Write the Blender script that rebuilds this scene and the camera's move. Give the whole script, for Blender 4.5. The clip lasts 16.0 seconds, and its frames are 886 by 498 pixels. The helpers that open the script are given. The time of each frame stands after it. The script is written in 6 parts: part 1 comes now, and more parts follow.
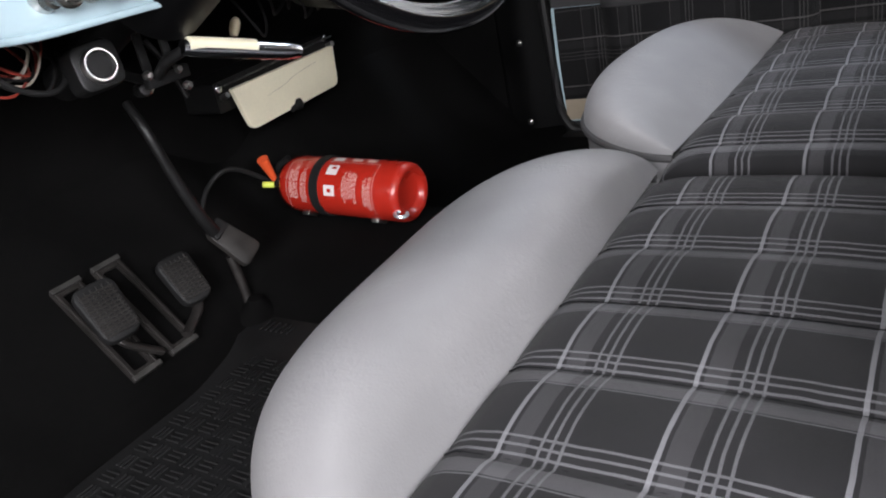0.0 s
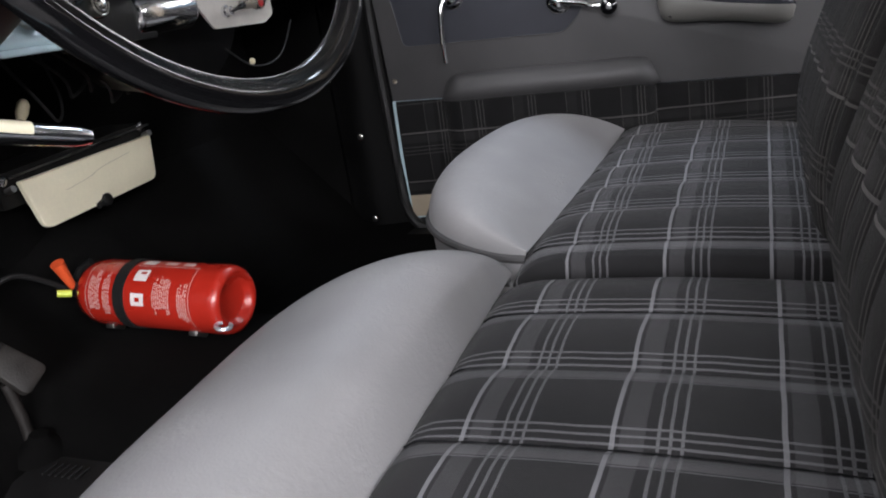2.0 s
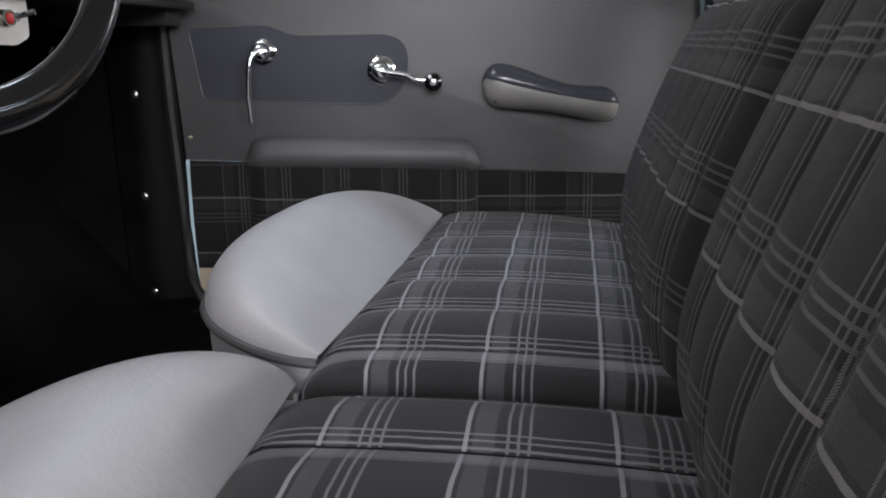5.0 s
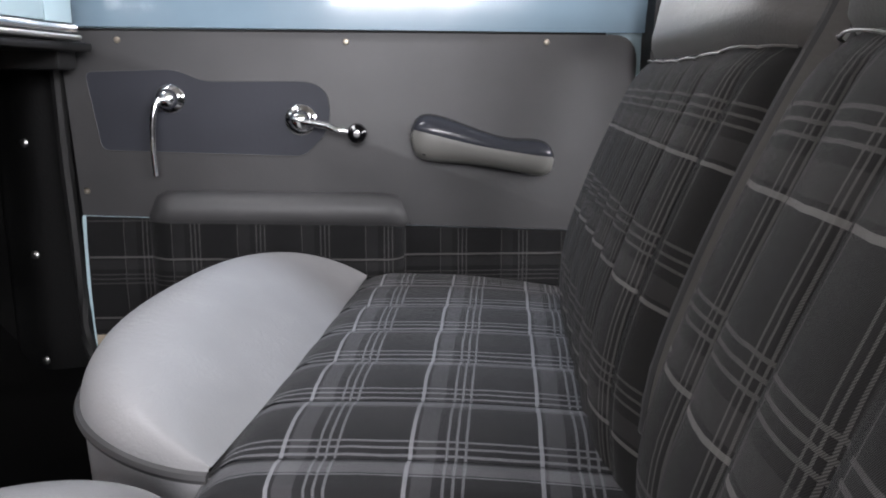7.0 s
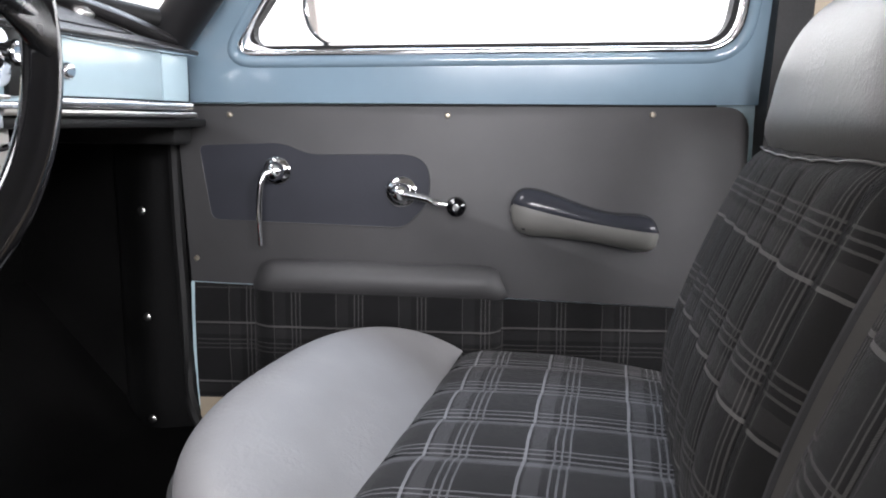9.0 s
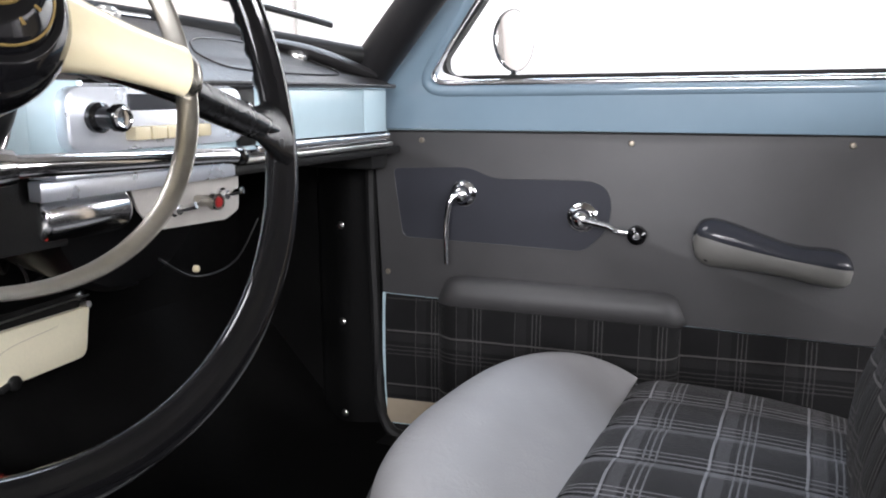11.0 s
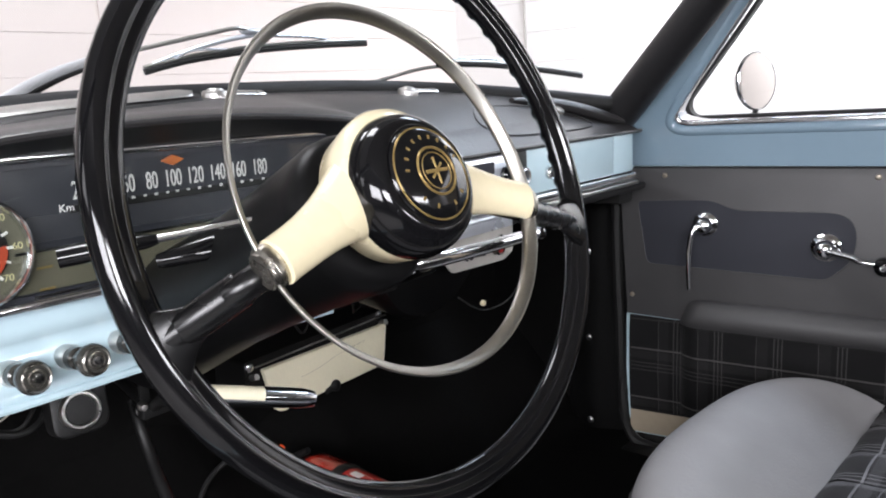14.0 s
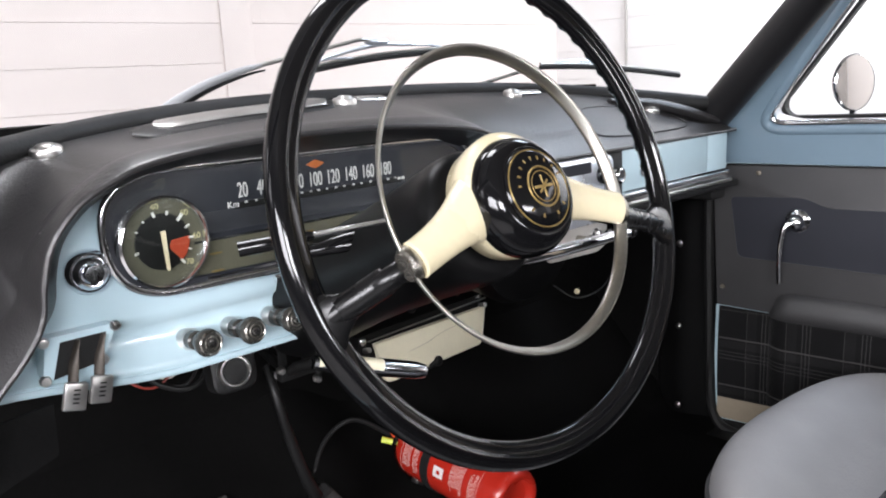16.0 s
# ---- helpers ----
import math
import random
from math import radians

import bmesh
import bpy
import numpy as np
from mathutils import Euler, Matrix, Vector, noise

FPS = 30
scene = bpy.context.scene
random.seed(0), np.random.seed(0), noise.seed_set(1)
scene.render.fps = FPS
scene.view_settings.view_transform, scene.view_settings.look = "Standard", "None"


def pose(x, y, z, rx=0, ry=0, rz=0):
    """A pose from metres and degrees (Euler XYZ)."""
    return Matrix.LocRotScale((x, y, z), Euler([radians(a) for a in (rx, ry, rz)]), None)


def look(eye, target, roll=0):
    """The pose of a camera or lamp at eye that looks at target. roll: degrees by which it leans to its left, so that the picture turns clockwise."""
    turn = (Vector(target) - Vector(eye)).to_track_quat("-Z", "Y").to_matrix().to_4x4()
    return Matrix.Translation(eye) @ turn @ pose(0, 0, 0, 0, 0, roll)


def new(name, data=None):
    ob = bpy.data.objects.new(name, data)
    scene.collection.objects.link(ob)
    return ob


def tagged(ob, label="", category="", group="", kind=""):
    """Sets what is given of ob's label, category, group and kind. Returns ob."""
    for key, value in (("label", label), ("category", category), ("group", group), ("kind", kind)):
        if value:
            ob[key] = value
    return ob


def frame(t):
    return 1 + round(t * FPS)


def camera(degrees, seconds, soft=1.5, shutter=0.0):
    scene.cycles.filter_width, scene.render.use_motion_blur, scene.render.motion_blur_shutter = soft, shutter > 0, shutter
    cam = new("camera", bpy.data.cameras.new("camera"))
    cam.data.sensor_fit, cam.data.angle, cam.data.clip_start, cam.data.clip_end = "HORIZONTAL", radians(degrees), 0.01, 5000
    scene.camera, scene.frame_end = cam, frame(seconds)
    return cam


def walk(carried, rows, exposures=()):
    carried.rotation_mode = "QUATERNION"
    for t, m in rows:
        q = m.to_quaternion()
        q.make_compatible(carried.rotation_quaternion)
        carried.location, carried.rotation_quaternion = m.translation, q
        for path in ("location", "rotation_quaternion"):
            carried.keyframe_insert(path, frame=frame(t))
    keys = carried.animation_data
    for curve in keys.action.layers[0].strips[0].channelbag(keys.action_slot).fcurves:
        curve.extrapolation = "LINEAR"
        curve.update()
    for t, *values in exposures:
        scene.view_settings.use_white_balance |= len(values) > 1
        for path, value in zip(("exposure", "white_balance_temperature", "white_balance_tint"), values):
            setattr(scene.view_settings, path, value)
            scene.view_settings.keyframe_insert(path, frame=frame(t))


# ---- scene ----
cam = camera(58.6, 16.0, soft=2.0)
PATH = [
    (0, (0.049, 0.013, 1.112), (-1.03, 1.488, 0.3), -11.9),
    (0.5, (0.036, 0.044, 1.102), (-0.956, 1.599, 0.329), -11.5),
    (1, (0.021, 0.075, 1.091), (-0.879, 1.707, 0.364), -10.7),
    (1.5, (0.011, 0.105, 1.083), (-0.816, 1.79, 0.394), -9.7),
    (2, (0.0, 0.135, 1.075), (-0.756, 1.867, 0.42), -8.5),
    (2.5, (-0.008, 0.162, 1.068), (-0.704, 1.928, 0.438), -7.4),
    (3, (-0.017, 0.187, 1.06), (-0.642, 1.986, 0.451), -6.1),
    (3.5, (-0.021, 0.211, 1.056), (-0.58, 2.036, 0.458), -4.9),
    (4, (-0.028, 0.236, 1.049), (-0.497, 2.093, 0.475), -3.2),
    (4.5, (-0.028, 0.264, 1.043), (-0.422, 2.149, 0.501), -1.6),
    (5, (-0.029, 0.295, 1.045), (-0.337, 2.204, 0.533), -0.4),
    (7.5, (-0.031, 0.424, 1.067), (-0.175, 2.38, 0.673), 0.4),
    (8, (-0.032, 0.436, 1.074), (-0.239, 2.393, 0.713), 0.3),
    (8.5, (-0.026, 0.44, 1.086), (-0.328, 2.389, 0.753), 0.3),
    (9, (-0.024, 0.435, 1.11), (-0.435, 2.366, 0.79), 0.4),
    (11.5, (-0.021, 0.376, 1.221), (-0.946, 2.101, 0.811), -0.6),
    (12, (-0.003, 0.346, 1.24), (-1.03, 2.01, 0.821), -1.7),
    (12.5, (0.017, 0.314, 1.254), (-1.102, 1.921, 0.847), -3.0),
    (13, (0.013, 0.285, 1.273), (-1.17, 1.847, 0.873), -3.5),
    (13.5, (0.012, 0.259, 1.293), (-1.226, 1.777, 0.89), -3.2),
    (14, (0.015, 0.228, 1.302), (-1.268, 1.711, 0.908), -3.1),
    (14.5, (0.031, 0.203, 1.307), (-1.302, 1.642, 0.919), -3.3),
    (15, (0.052, 0.18, 1.319), (-1.329, 1.57, 0.918), -3.2),
    (15.5, (0.066, 0.161, 1.334), (-1.347, 1.511, 0.908), -3.0),
    (16, (0.08, 0.14, 1.341), (-1.366, 1.453, 0.91), -3.0),
]
walk(cam, [(t, look(eye, target, roll)) for t, eye, target, roll in PATH],
     [(0.0, -0.15), (1.5, -0.27), (3.5, -0.15), (5.0, 0.0), (7.5, 0.3), (9.0, 0.25), (11.5, 0.0), (12.5, -0.2), (16.0, -0.2)])

# ---- world and light ----
world = bpy.data.worlds.new("world")
scene.world = world
world.use_nodes = True
world.node_tree.nodes["Background"].inputs[0].default_value = (0.9, 0.95, 1.0, 1)
world.node_tree.nodes["Background"].inputs[1].default_value = 0.22
scene.view_settings.exposure = 0.0


def area_lamp(name, eye, target, sx, sy, watts, colour=(0.955, 0.945, 1.0)):
    d = bpy.data.lights.new(name, "AREA")
    d.shape, d.size, d.size_y, d.energy, d.color = "RECTANGLE", sx, sy, watts, colour
    ob = new(name, d)
    ob.matrix_basis = look(eye, target)
    return ob


# Unseen area lights, placed to match the brightness; no fittings are modelled.
area_lamp("unseen_light", (0.6, -1.8, 1.75), (-0.5, 0.6, 0.95), 1.3, 0.8, 108)
area_lamp("unseen_light", (2.0, -1.1, 2.0), (-0.6, 0.6, 1.1), 0.9, 0.6, 88)
area_lamp("unseen_light", (2.7, 1.25, 1.78), (-0.7, 1.1, 1.1), 1.2, 0.35, 55)
area_lamp("unseen_light", (-1.6, -1.9, 2.2), (-0.3, 0.6, 0.75), 1.6, 0.6, 14)
# These two are added only to brighten the side and front walls.
area_lamp("unseen_light", (0.8, 4.0, 2.9), (0.8, 5.0, 1.5), 6.0, 0.4, 300)
area_lamp("unseen_light", (-2.6, 0.5, 2.95), (-3.9, 0.5, 1.6), 0.4, 4.5, 12)
area_lamp("unseen_light", (-0.35, 2.75, 2.95), (-0.2, 1.2, 0.8), 2.2, 0.5, 56, (0.74, 0.84, 1.0))

area_lamp("unseen_light", (-1.15, 0.75, 2.98), (-0.5, 0.8, 0.8), 0.45, 1.5, 52)

# ---- materials ----


def graph(name):
    m = bpy.data.materials.new(name)
    m.use_nodes = True
    nt = m.node_tree
    return m, nt, nt.nodes["Principled BSDF"]


def link(nt, a, b):
    nt.links.new(a, b)


def math_node(nt, op, a, b=None):
    n = nt.nodes.new("ShaderNodeMath")
    n.operation = op
    for i, v in enumerate((a, b)):
        if v is None:
            continue
        if isinstance(v, (int, float)):
            n.inputs[i].default_value = v
        else:
            link(nt, v, n.inputs[i])
    return n.outputs[0]


def noise_out(nt, scale, detail=4, coord="Object"):
    tc = nt.nodes.new("ShaderNodeTexCoord")
    n = nt.nodes.new("ShaderNodeTexNoise")
    n.inputs["Scale"].default_value = scale
    n.inputs["Detail"].default_value = detail
    link(nt, tc.outputs[coord], n.inputs["Vector"])
    return n.outputs["Fac"]


def mix_colour(nt, fac, a, b):
    n = nt.nodes.new("ShaderNodeMix")
    n.data_type = "RGBA"
    for v, i in ((fac, 0), (a, 6), (b, 7)):
        if isinstance(v, (int, float)):
            n.inputs[i].default_value = v
        elif isinstance(v, tuple):
            n.inputs[i].default_value = (*v, 1)
        else:
            link(nt, v, n.inputs[i])
    return n.outputs[2]


def surface(name, colour, rough=0.5, metal=0.0, vary=0.25, stain=6, grain=0, bump=0.0, coat=0.0, rough_vary=0.15, spec=0.5):
    """A plain surface with two scales of variation and an optional grain relief."""
    m, nt, p = graph(name)
    big = noise_out(nt, stain, 5)
    small = noise_out(nt, stain * 14, 3)
    both = math_node(nt, "ADD", math_node(nt, "MULTIPLY", big, 0.65), math_node(nt, "MULTIPLY", small, 0.35))
    ramp = nt.nodes.new("ShaderNodeMapRange")
    ramp.inputs[1].default_value, ramp.inputs[2].default_value = 0.3, 0.7
    link(nt, both, ramp.inputs[0])
    low = tuple(c * (1 - vary) for c in colour)
    high = tuple(min(1.0, c * (1 + vary)) for c in colour)
    link(nt, mix_colour(nt, ramp.outputs[0], low, high), p.inputs["Base Color"])
    r = nt.nodes.new("ShaderNodeMapRange")
    r.inputs[1].default_value, r.inputs[2].default_value = 0.3, 0.7
    r.inputs[3].default_value, r.inputs[4].default_value = max(0.02, rough - rough_vary * rough), min(1, rough + rough_vary * rough)
    link(nt, big, r.inputs[0])
    link(nt, r.outputs[0], p.inputs["Roughness"])
    p.inputs["Metallic"].default_value = metal
    p.inputs["Specular IOR Level"].default_value = spec
    if coat:
        p.inputs["Coat Weight"].default_value = coat
        p.inputs["Coat Roughness"].default_value = 0.05
    if grain:
        b = nt.nodes.new("ShaderNodeBump")
        b.inputs["Strength"].default_value = bump
        b.inputs["Distance"].default_value = 0.002
        link(nt, noise_out(nt, grain, 3), b.inputs["Height"])
        link(nt, b.outputs[0], p.inputs["Normal"])
    return m


def leather(name, colour, rough, cell=260, strength=0.25, crease=9, spec=0.4):
    """Grained vinyl: fine cells, and long soft creases."""
    m, nt, p = graph(name)
    tc = nt.nodes.new("ShaderNodeTexCoord")
    v = nt.nodes.new("ShaderNodeTexVoronoi")
    v.feature = "DISTANCE_TO_EDGE"
    v.inputs["Scale"].default_value = cell
    link(nt, tc.outputs["Object"], v.inputs["Vector"])
    n1 = noise_out(nt, crease, 6)
    n2 = noise_out(nt, crease * 10, 5)
    crease_h = math_node(nt, "ABSOLUTE", math_node(nt, "SUBTRACT", n2, 0.5))
    patch = nt.nodes.new("ShaderNodeMapRange")
    patch.inputs[1].default_value, patch.inputs[2].default_value = 0.46, 0.66
    patch.inputs[3].default_value, patch.inputs[4].default_value = 0.15, 1.0
    link(nt, n1, patch.inputs[0])
    h = math_node(nt, "ADD", math_node(nt, "MULTIPLY", v.outputs["Distance"], 0.28), math_node(nt, "MULTIPLY", math_node(nt, "MULTIPLY", crease_h, 2.4), patch.outputs[0]))
    b = nt.nodes.new("ShaderNodeBump")
    b.inputs["Strength"].default_value = strength
    b.inputs["Distance"].default_value = 0.002
    link(nt, h, b.inputs["Height"])
    link(nt, b.outputs[0], p.inputs["Normal"])
    ramp = nt.nodes.new("ShaderNodeMapRange")
    ramp.inputs[1].default_value, ramp.inputs[2].default_value = 0.3, 0.7
    link(nt, n1, ramp.inputs[0])
    low = tuple(c * 0.9 for c in colour)
    high = tuple(c * 1.08 for c in colour)
    link(nt, mix_colour(nt, ramp.outputs[0], low, high), p.inputs["Base Color"])
    p.inputs["Roughness"].default_value = rough
    p.inputs["Specular IOR Level"].default_value = spec
    return m


PERIOD = 0.106


def plaid(name, ground=(0.0225, 0.0220, 0.0230), band=(0.064, 0.063, 0.066), line=(0.27, 0.27, 0.283), cross_threads=1.0, cross_band=1.0, along_threads=1.0, seam_shade=0.0):
    """Woven check on UV metres: along u a bright thread, a broad band and three threads; along v a band, a seam and three threads."""
    m, nt, p = graph(name)
    uv = nt.nodes.new("ShaderNodeUVMap")
    sep = nt.nodes.new("ShaderNodeSeparateXYZ")
    wob = nt.nodes.new("ShaderNodeTexNoise")
    wob.inputs["Scale"].default_value = 30
    add = nt.nodes.new("ShaderNodeVectorMath")
    add.operation = "MULTIPLY_ADD"
    link(nt, uv.outputs[0], wob.inputs["Vector"])
    link(nt, wob.outputs["Color"], add.inputs[0])
    add.inputs[1].default_value = (0.0022, 0.0022, 0)
    link(nt, uv.outputs[0], add.inputs[2])
    link(nt, add.outputs[0], sep.inputs[0])
    u = math_node(nt, "FLOORED_MODULO", sep.outputs[0], PERIOD)
    v = math_node(nt, "FLOORED_MODULO", sep.outputs[1], PERIOD)

    def stripe(c, a, b):
        return math_node(nt, "MULTIPLY", math_node(nt, "GREATER_THAN", c, a), math_node(nt, "LESS_THAN", c, b))

    def either(*masks):
        out = masks[0]
        for k in masks[1:]:
            out = math_node(nt, "MAXIMUM", out, k)
        return out
    # threads of the twill
    tw = nt.nodes.new("ShaderNodeTexWave")
    tw.wave_type, tw.bands_direction = "BANDS", "DIAGONAL"
    tw.inputs["Scale"].default_value = 420
    tw.inputs["Distortion"].default_value = 0.4
    link(nt, uv.outputs[0], tw.inputs["Vector"])
    thread = tw.outputs["Fac"]
    dirt = noise_out(nt, 12, 5, "UV")
    base = mix_colour(nt, thread, tuple(c * 0.92 for c in ground), tuple(c * 1.08 for c in ground))
    band_u = stripe(u, 0.0085, 0.0245)
    band_v = math_node(nt, "MULTIPLY", stripe(v, 0.083, 0.101), cross_band)
    lit = math_node(nt, "MULTIPLY", either(band_u, band_v), math_node(nt, "ADD", math_node(nt, "MULTIPLY", thread, 0.55), 0.45))
    c1 = mix_colour(nt, lit, base, band)
    c1 = mix_colour(nt, math_node(nt, "MULTIPLY", band_v, math_node(nt, "ADD", math_node(nt, "MULTIPLY", thread, 0.5), 0.40)), c1, tuple(c * 1.9 for c in band))
    cross = math_node(nt, "MULTIPLY", math_node(nt, "MULTIPLY", band_u, band_v), 0.75)
    c2 = mix_colour(nt, cross, c1, tuple(c * 2.1 for c in band))
    thin_u = math_node(nt, "MULTIPLY", either(stripe(u, 0.0322, 0.0345), stripe(u, 0.0398, 0.0421), stripe(u, 0.0476, 0.0499)), along_threads)
    thin_v = either(stripe(v, 0.0045, 0.0066), stripe(v, 0.0115, 0.0136), stripe(v, 0.0185, 0.0206), stripe(v, 0.0800, 0.0816))
    weave = math_node(nt, "ADD", math_node(nt, "MULTIPLY", thread, 0.5), 0.16)
    c3 = mix_colour(nt, math_node(nt, "MULTIPLY", either(thin_u, math_node(nt, "MULTIPLY", thin_v, cross_threads)), weave), c2, line)
    bold = math_node(nt, "MULTIPLY", stripe(u, 0.0020, 0.0054), math_node(nt, "ADD", math_node(nt, "MULTIPLY", thread, 0.22), 0.56))
    c4 = mix_colour(nt, bold, c3, tuple(min(1, c * 1.05) for c in line))
    shade = nt.nodes.new("ShaderNodeMapRange")
    shade.inputs[1].default_value, shade.inputs[2].default_value = 0.3, 0.7
    shade.inputs[3].default_value, shade.inputs[4].default_value = 0.85, 1.12
    link(nt, dirt, shade.inputs[0])
    mul = nt.nodes.new("ShaderNodeVectorMath")
    mul.operation = "SCALE"
    # Shade beside each pleat seam, painted into the cloth as a dark strip.
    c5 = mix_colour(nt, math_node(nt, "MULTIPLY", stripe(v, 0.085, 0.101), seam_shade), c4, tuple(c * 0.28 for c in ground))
    link(nt, c5, mul.inputs[0])
    link(nt, shade.outputs[0], mul.inputs["Scale"])
    link(nt, mul.outputs[0], p.inputs["Base Color"])
    p.inputs["Roughness"].default_value = 0.85
    p.inputs["Specular IOR Level"].default_value = 0.15
    p.inputs["Sheen Weight"].default_value = 0.09
    p.inputs["Sheen Roughness"].default_value = 0.4
    b = nt.nodes.new("ShaderNodeBump")
    b.inputs["Strength"].default_value = 0.35
    b.inputs["Distance"].default_value = 0.001
    link(nt, thread, b.inputs["Height"])
    link(nt, b.outputs[0], p.inputs["Normal"])
    return m


M_PLAID = plaid("plaid_cloth")
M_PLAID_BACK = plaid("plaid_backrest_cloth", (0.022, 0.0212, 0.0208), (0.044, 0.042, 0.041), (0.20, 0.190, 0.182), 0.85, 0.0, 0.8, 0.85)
# Seat plaid with fainter bands, its colours darkened for the shade low down.
M_PLAID_DOOR_SHADED = plaid("shaded_door_plaid", (0.0105, 0.0102, 0.0105), (0.020, 0.0195, 0.0195), (0.105, 0.101, 0.099), 1.0, 0.2, 0.7)
M_VINYL = leather("light_grey_vinyl", (0.275, 0.271, 0.274), 0.48, strength=0.42, spec=0.5)
M_HEAD = leather("grey_vinyl", (0.112, 0.108, 0.102), 0.40, strength=0.3, spec=0.5)
M_EDGE = leather("edge_vinyl", (0.135, 0.127, 0.118), 0.45, strength=0.2)
M_CARD = leather("door_card_vinyl", (0.060, 0.059, 0.060), 0.5, cell=500, strength=0.12)
M_INSET = leather("dark_blue_vinyl", (0.0165, 0.0180, 0.0255), 0.62, cell=500, strength=0.12)
M_PULL = leather("soft_grey_plastic", (0.16, 0.157, 0.145), 0.42, cell=500, strength=0.06)
M_GRIP = leather("slate_grip", (0.032, 0.034, 0.042), 0.22, cell=600, strength=0.05)
M_PAD = leather("black_dash_vinyl", (0.021, 0.0200, 0.0205), 0.36, cell=260, strength=0.5, spec=0.75)
M_PILLAR = leather("black_pillar_vinyl", (0.010, 0.0098, 0.0106), 0.45, cell=300, strength=0.3)
M_BLUE = surface("light_blue_paint", (0.475, 0.62, 0.675), 0.22, vary=0.03, coat=0.6, stain=3)
# Darker blue than the shell's, used on the window frame.
M_BLUE_DOOR = surface("darker_door_blue", (0.190, 0.268, 0.330), 0.14, vary=0.04, coat=0.9, stain=3)
M_CHROME = surface("chrome", (0.80, 0.80, 0.81), 0.14, 1.0, vary=0.06, rough_vary=0.6, stain=25)
M_STEEL = surface("brushed_steel", (0.55, 0.54, 0.52), 0.32, 1.0, vary=0.12, stain=20)
M_RING = surface("dull_horn_ring_metal", (0.40, 0.385, 0.345), 0.34, 1.0, vary=0.1, stain=20)
M_BAKELITE = surface("black_bakelite", (0.004, 0.004, 0.0045), 0.09, vary=0.2, rough_vary=0.25, stain=15, spec=0.4)
M_ARM = surface("satin_black_arm", (0.004, 0.004, 0.0042), 0.27, vary=0.3, stain=25, spec=0.4)
M_SHROUD = surface("black_enamel", (0.0032, 0.0032, 0.0034), 0.42, vary=0.2, stain=12, spec=0.16)
M_CREAM = surface("cream_plastic", (0.68, 0.60, 0.405), 0.26, vary=0.06, coat=0.3, stain=10)
M_CREAM_CARD = surface("cream_card", (0.86, 0.80, 0.60), 0.55, vary=0.06, stain=14)
M_BLACK = surface("black_paint", (0.008, 0.008, 0.008), 0.45, vary=0.4, stain=9, grain=400, bump=0.15, spec=0.35)
M_CARPET = surface("black_carpet", (0.0042, 0.0041, 0.0040), 0.95, vary=0.5, stain=8, grain=900, bump=0.9, spec=0.06)
M_RUBBER = surface("black_rubber", (0.010, 0.010, 0.010), 0.6, vary=0.35, stain=14, grain=300, bump=0.2, spec=0.35)
M_RED = surface("red_lacquer", (0.40, 0.020, 0.011), 0.28, vary=0.08, coat=0.5, stain=9)
M_REDDARK = surface("red_plastic", (0.35, 0.02, 0.02), 0.3, vary=0.1)
M_SECTOR = surface("dull_red_print", (0.36, 0.050, 0.018), 0.45, vary=0.1)
M_ORANGE = surface("orange_plastic", (0.75, 0.10, 0.03), 0.4, vary=0.06)
M_LIME = surface("lime_tag", (0.65, 0.75, 0.10), 0.45, vary=0.08)
M_PRINT = surface("pale_print", (0.66, 0.44, 0.40), 0.5, vary=0.08)
M_LABEL = surface("white_label_print", (0.70, 0.64, 0.62), 0.5, vary=0.06, stain=60)
M_GOLD = surface("gold_print", (0.27, 0.185, 0.065), 0.4, 0.6, vary=0.12, stain=40)
M_DIAL = surface("dark_dial", (0.018, 0.020, 0.026), 0.4, vary=0.1)
M_RIB = surface("ribbed_dial_strip", (0.050, 0.052, 0.060), 0.35, vary=0.1)
M_OLIVE = surface("olive_dial", (0.104, 0.099, 0.070), 0.35, vary=0.12, stain=12)
M_WHITE = surface("white_print", (0.75, 0.75, 0.72), 0.5, vary=0.04)
M_BEIGE = surface("beige_trim", (0.36, 0.30, 0.22), 0.6, vary=0.08)
M_WALL = surface("white_wall_panel", (0.84, 0.83, 0.825), 0.6, vary=0.02, stain=1.2)
M_GREY = surface("bounce_cutting_grey", (0.26, 0.255, 0.25), 0.7, vary=0.06, stain=1.5)
M_WALL_FRONT = surface("pinkish_white_wall_panel", (0.80, 0.725, 0.69), 0.6, vary=0.03, stain=1.2)
M_JOINT = surface("shaded_joint_board", (0.82, 0.755, 0.72), 0.7, vary=0.05, stain=1.5)
M_GROUND = surface("concrete", (0.30, 0.29, 0.28), 0.6, vary=0.15, stain=2, grain=60, bump=0.15)
M_LINING = surface("headlining", (0.55, 0.53, 0.48), 0.9, vary=0.05)
M_WIRE_R = surface("red_wire", (0.30, 0.045, 0.03), 0.4)
M_WIRE_W = surface("white_wire", (0.65, 0.6, 0.5), 0.45)
M_GRIPMETAL = surface("polished_grip_metal", (0.80, 0.82, 0.86), 0.16, 1.0, vary=0.05, stain=30)
M_SATIN = surface("satin_bright_metal", (0.80, 0.84, 0.90), 0.3, 0.7, vary=0.05, stain=30)
M_SILVER = surface("silver_paint", (0.64, 0.645, 0.67), 0.34, 0.12, vary=0.06, stain=18)
M_CLIP = surface("bronzed_clip_metal", (0.42, 0.40, 0.36), 0.28, 1.0, vary=0.15, stain=40)
M_THREAD = surface("black_thread", (0.010, 0.010, 0.011), 0.8, vary=0.2, spec=0.1)
M_KICK = surface("black_fibreboard", (0.004, 0.004, 0.004), 0.6, vary=0.4, stain=10, grain=250, bump=0.2, spec=0.08)
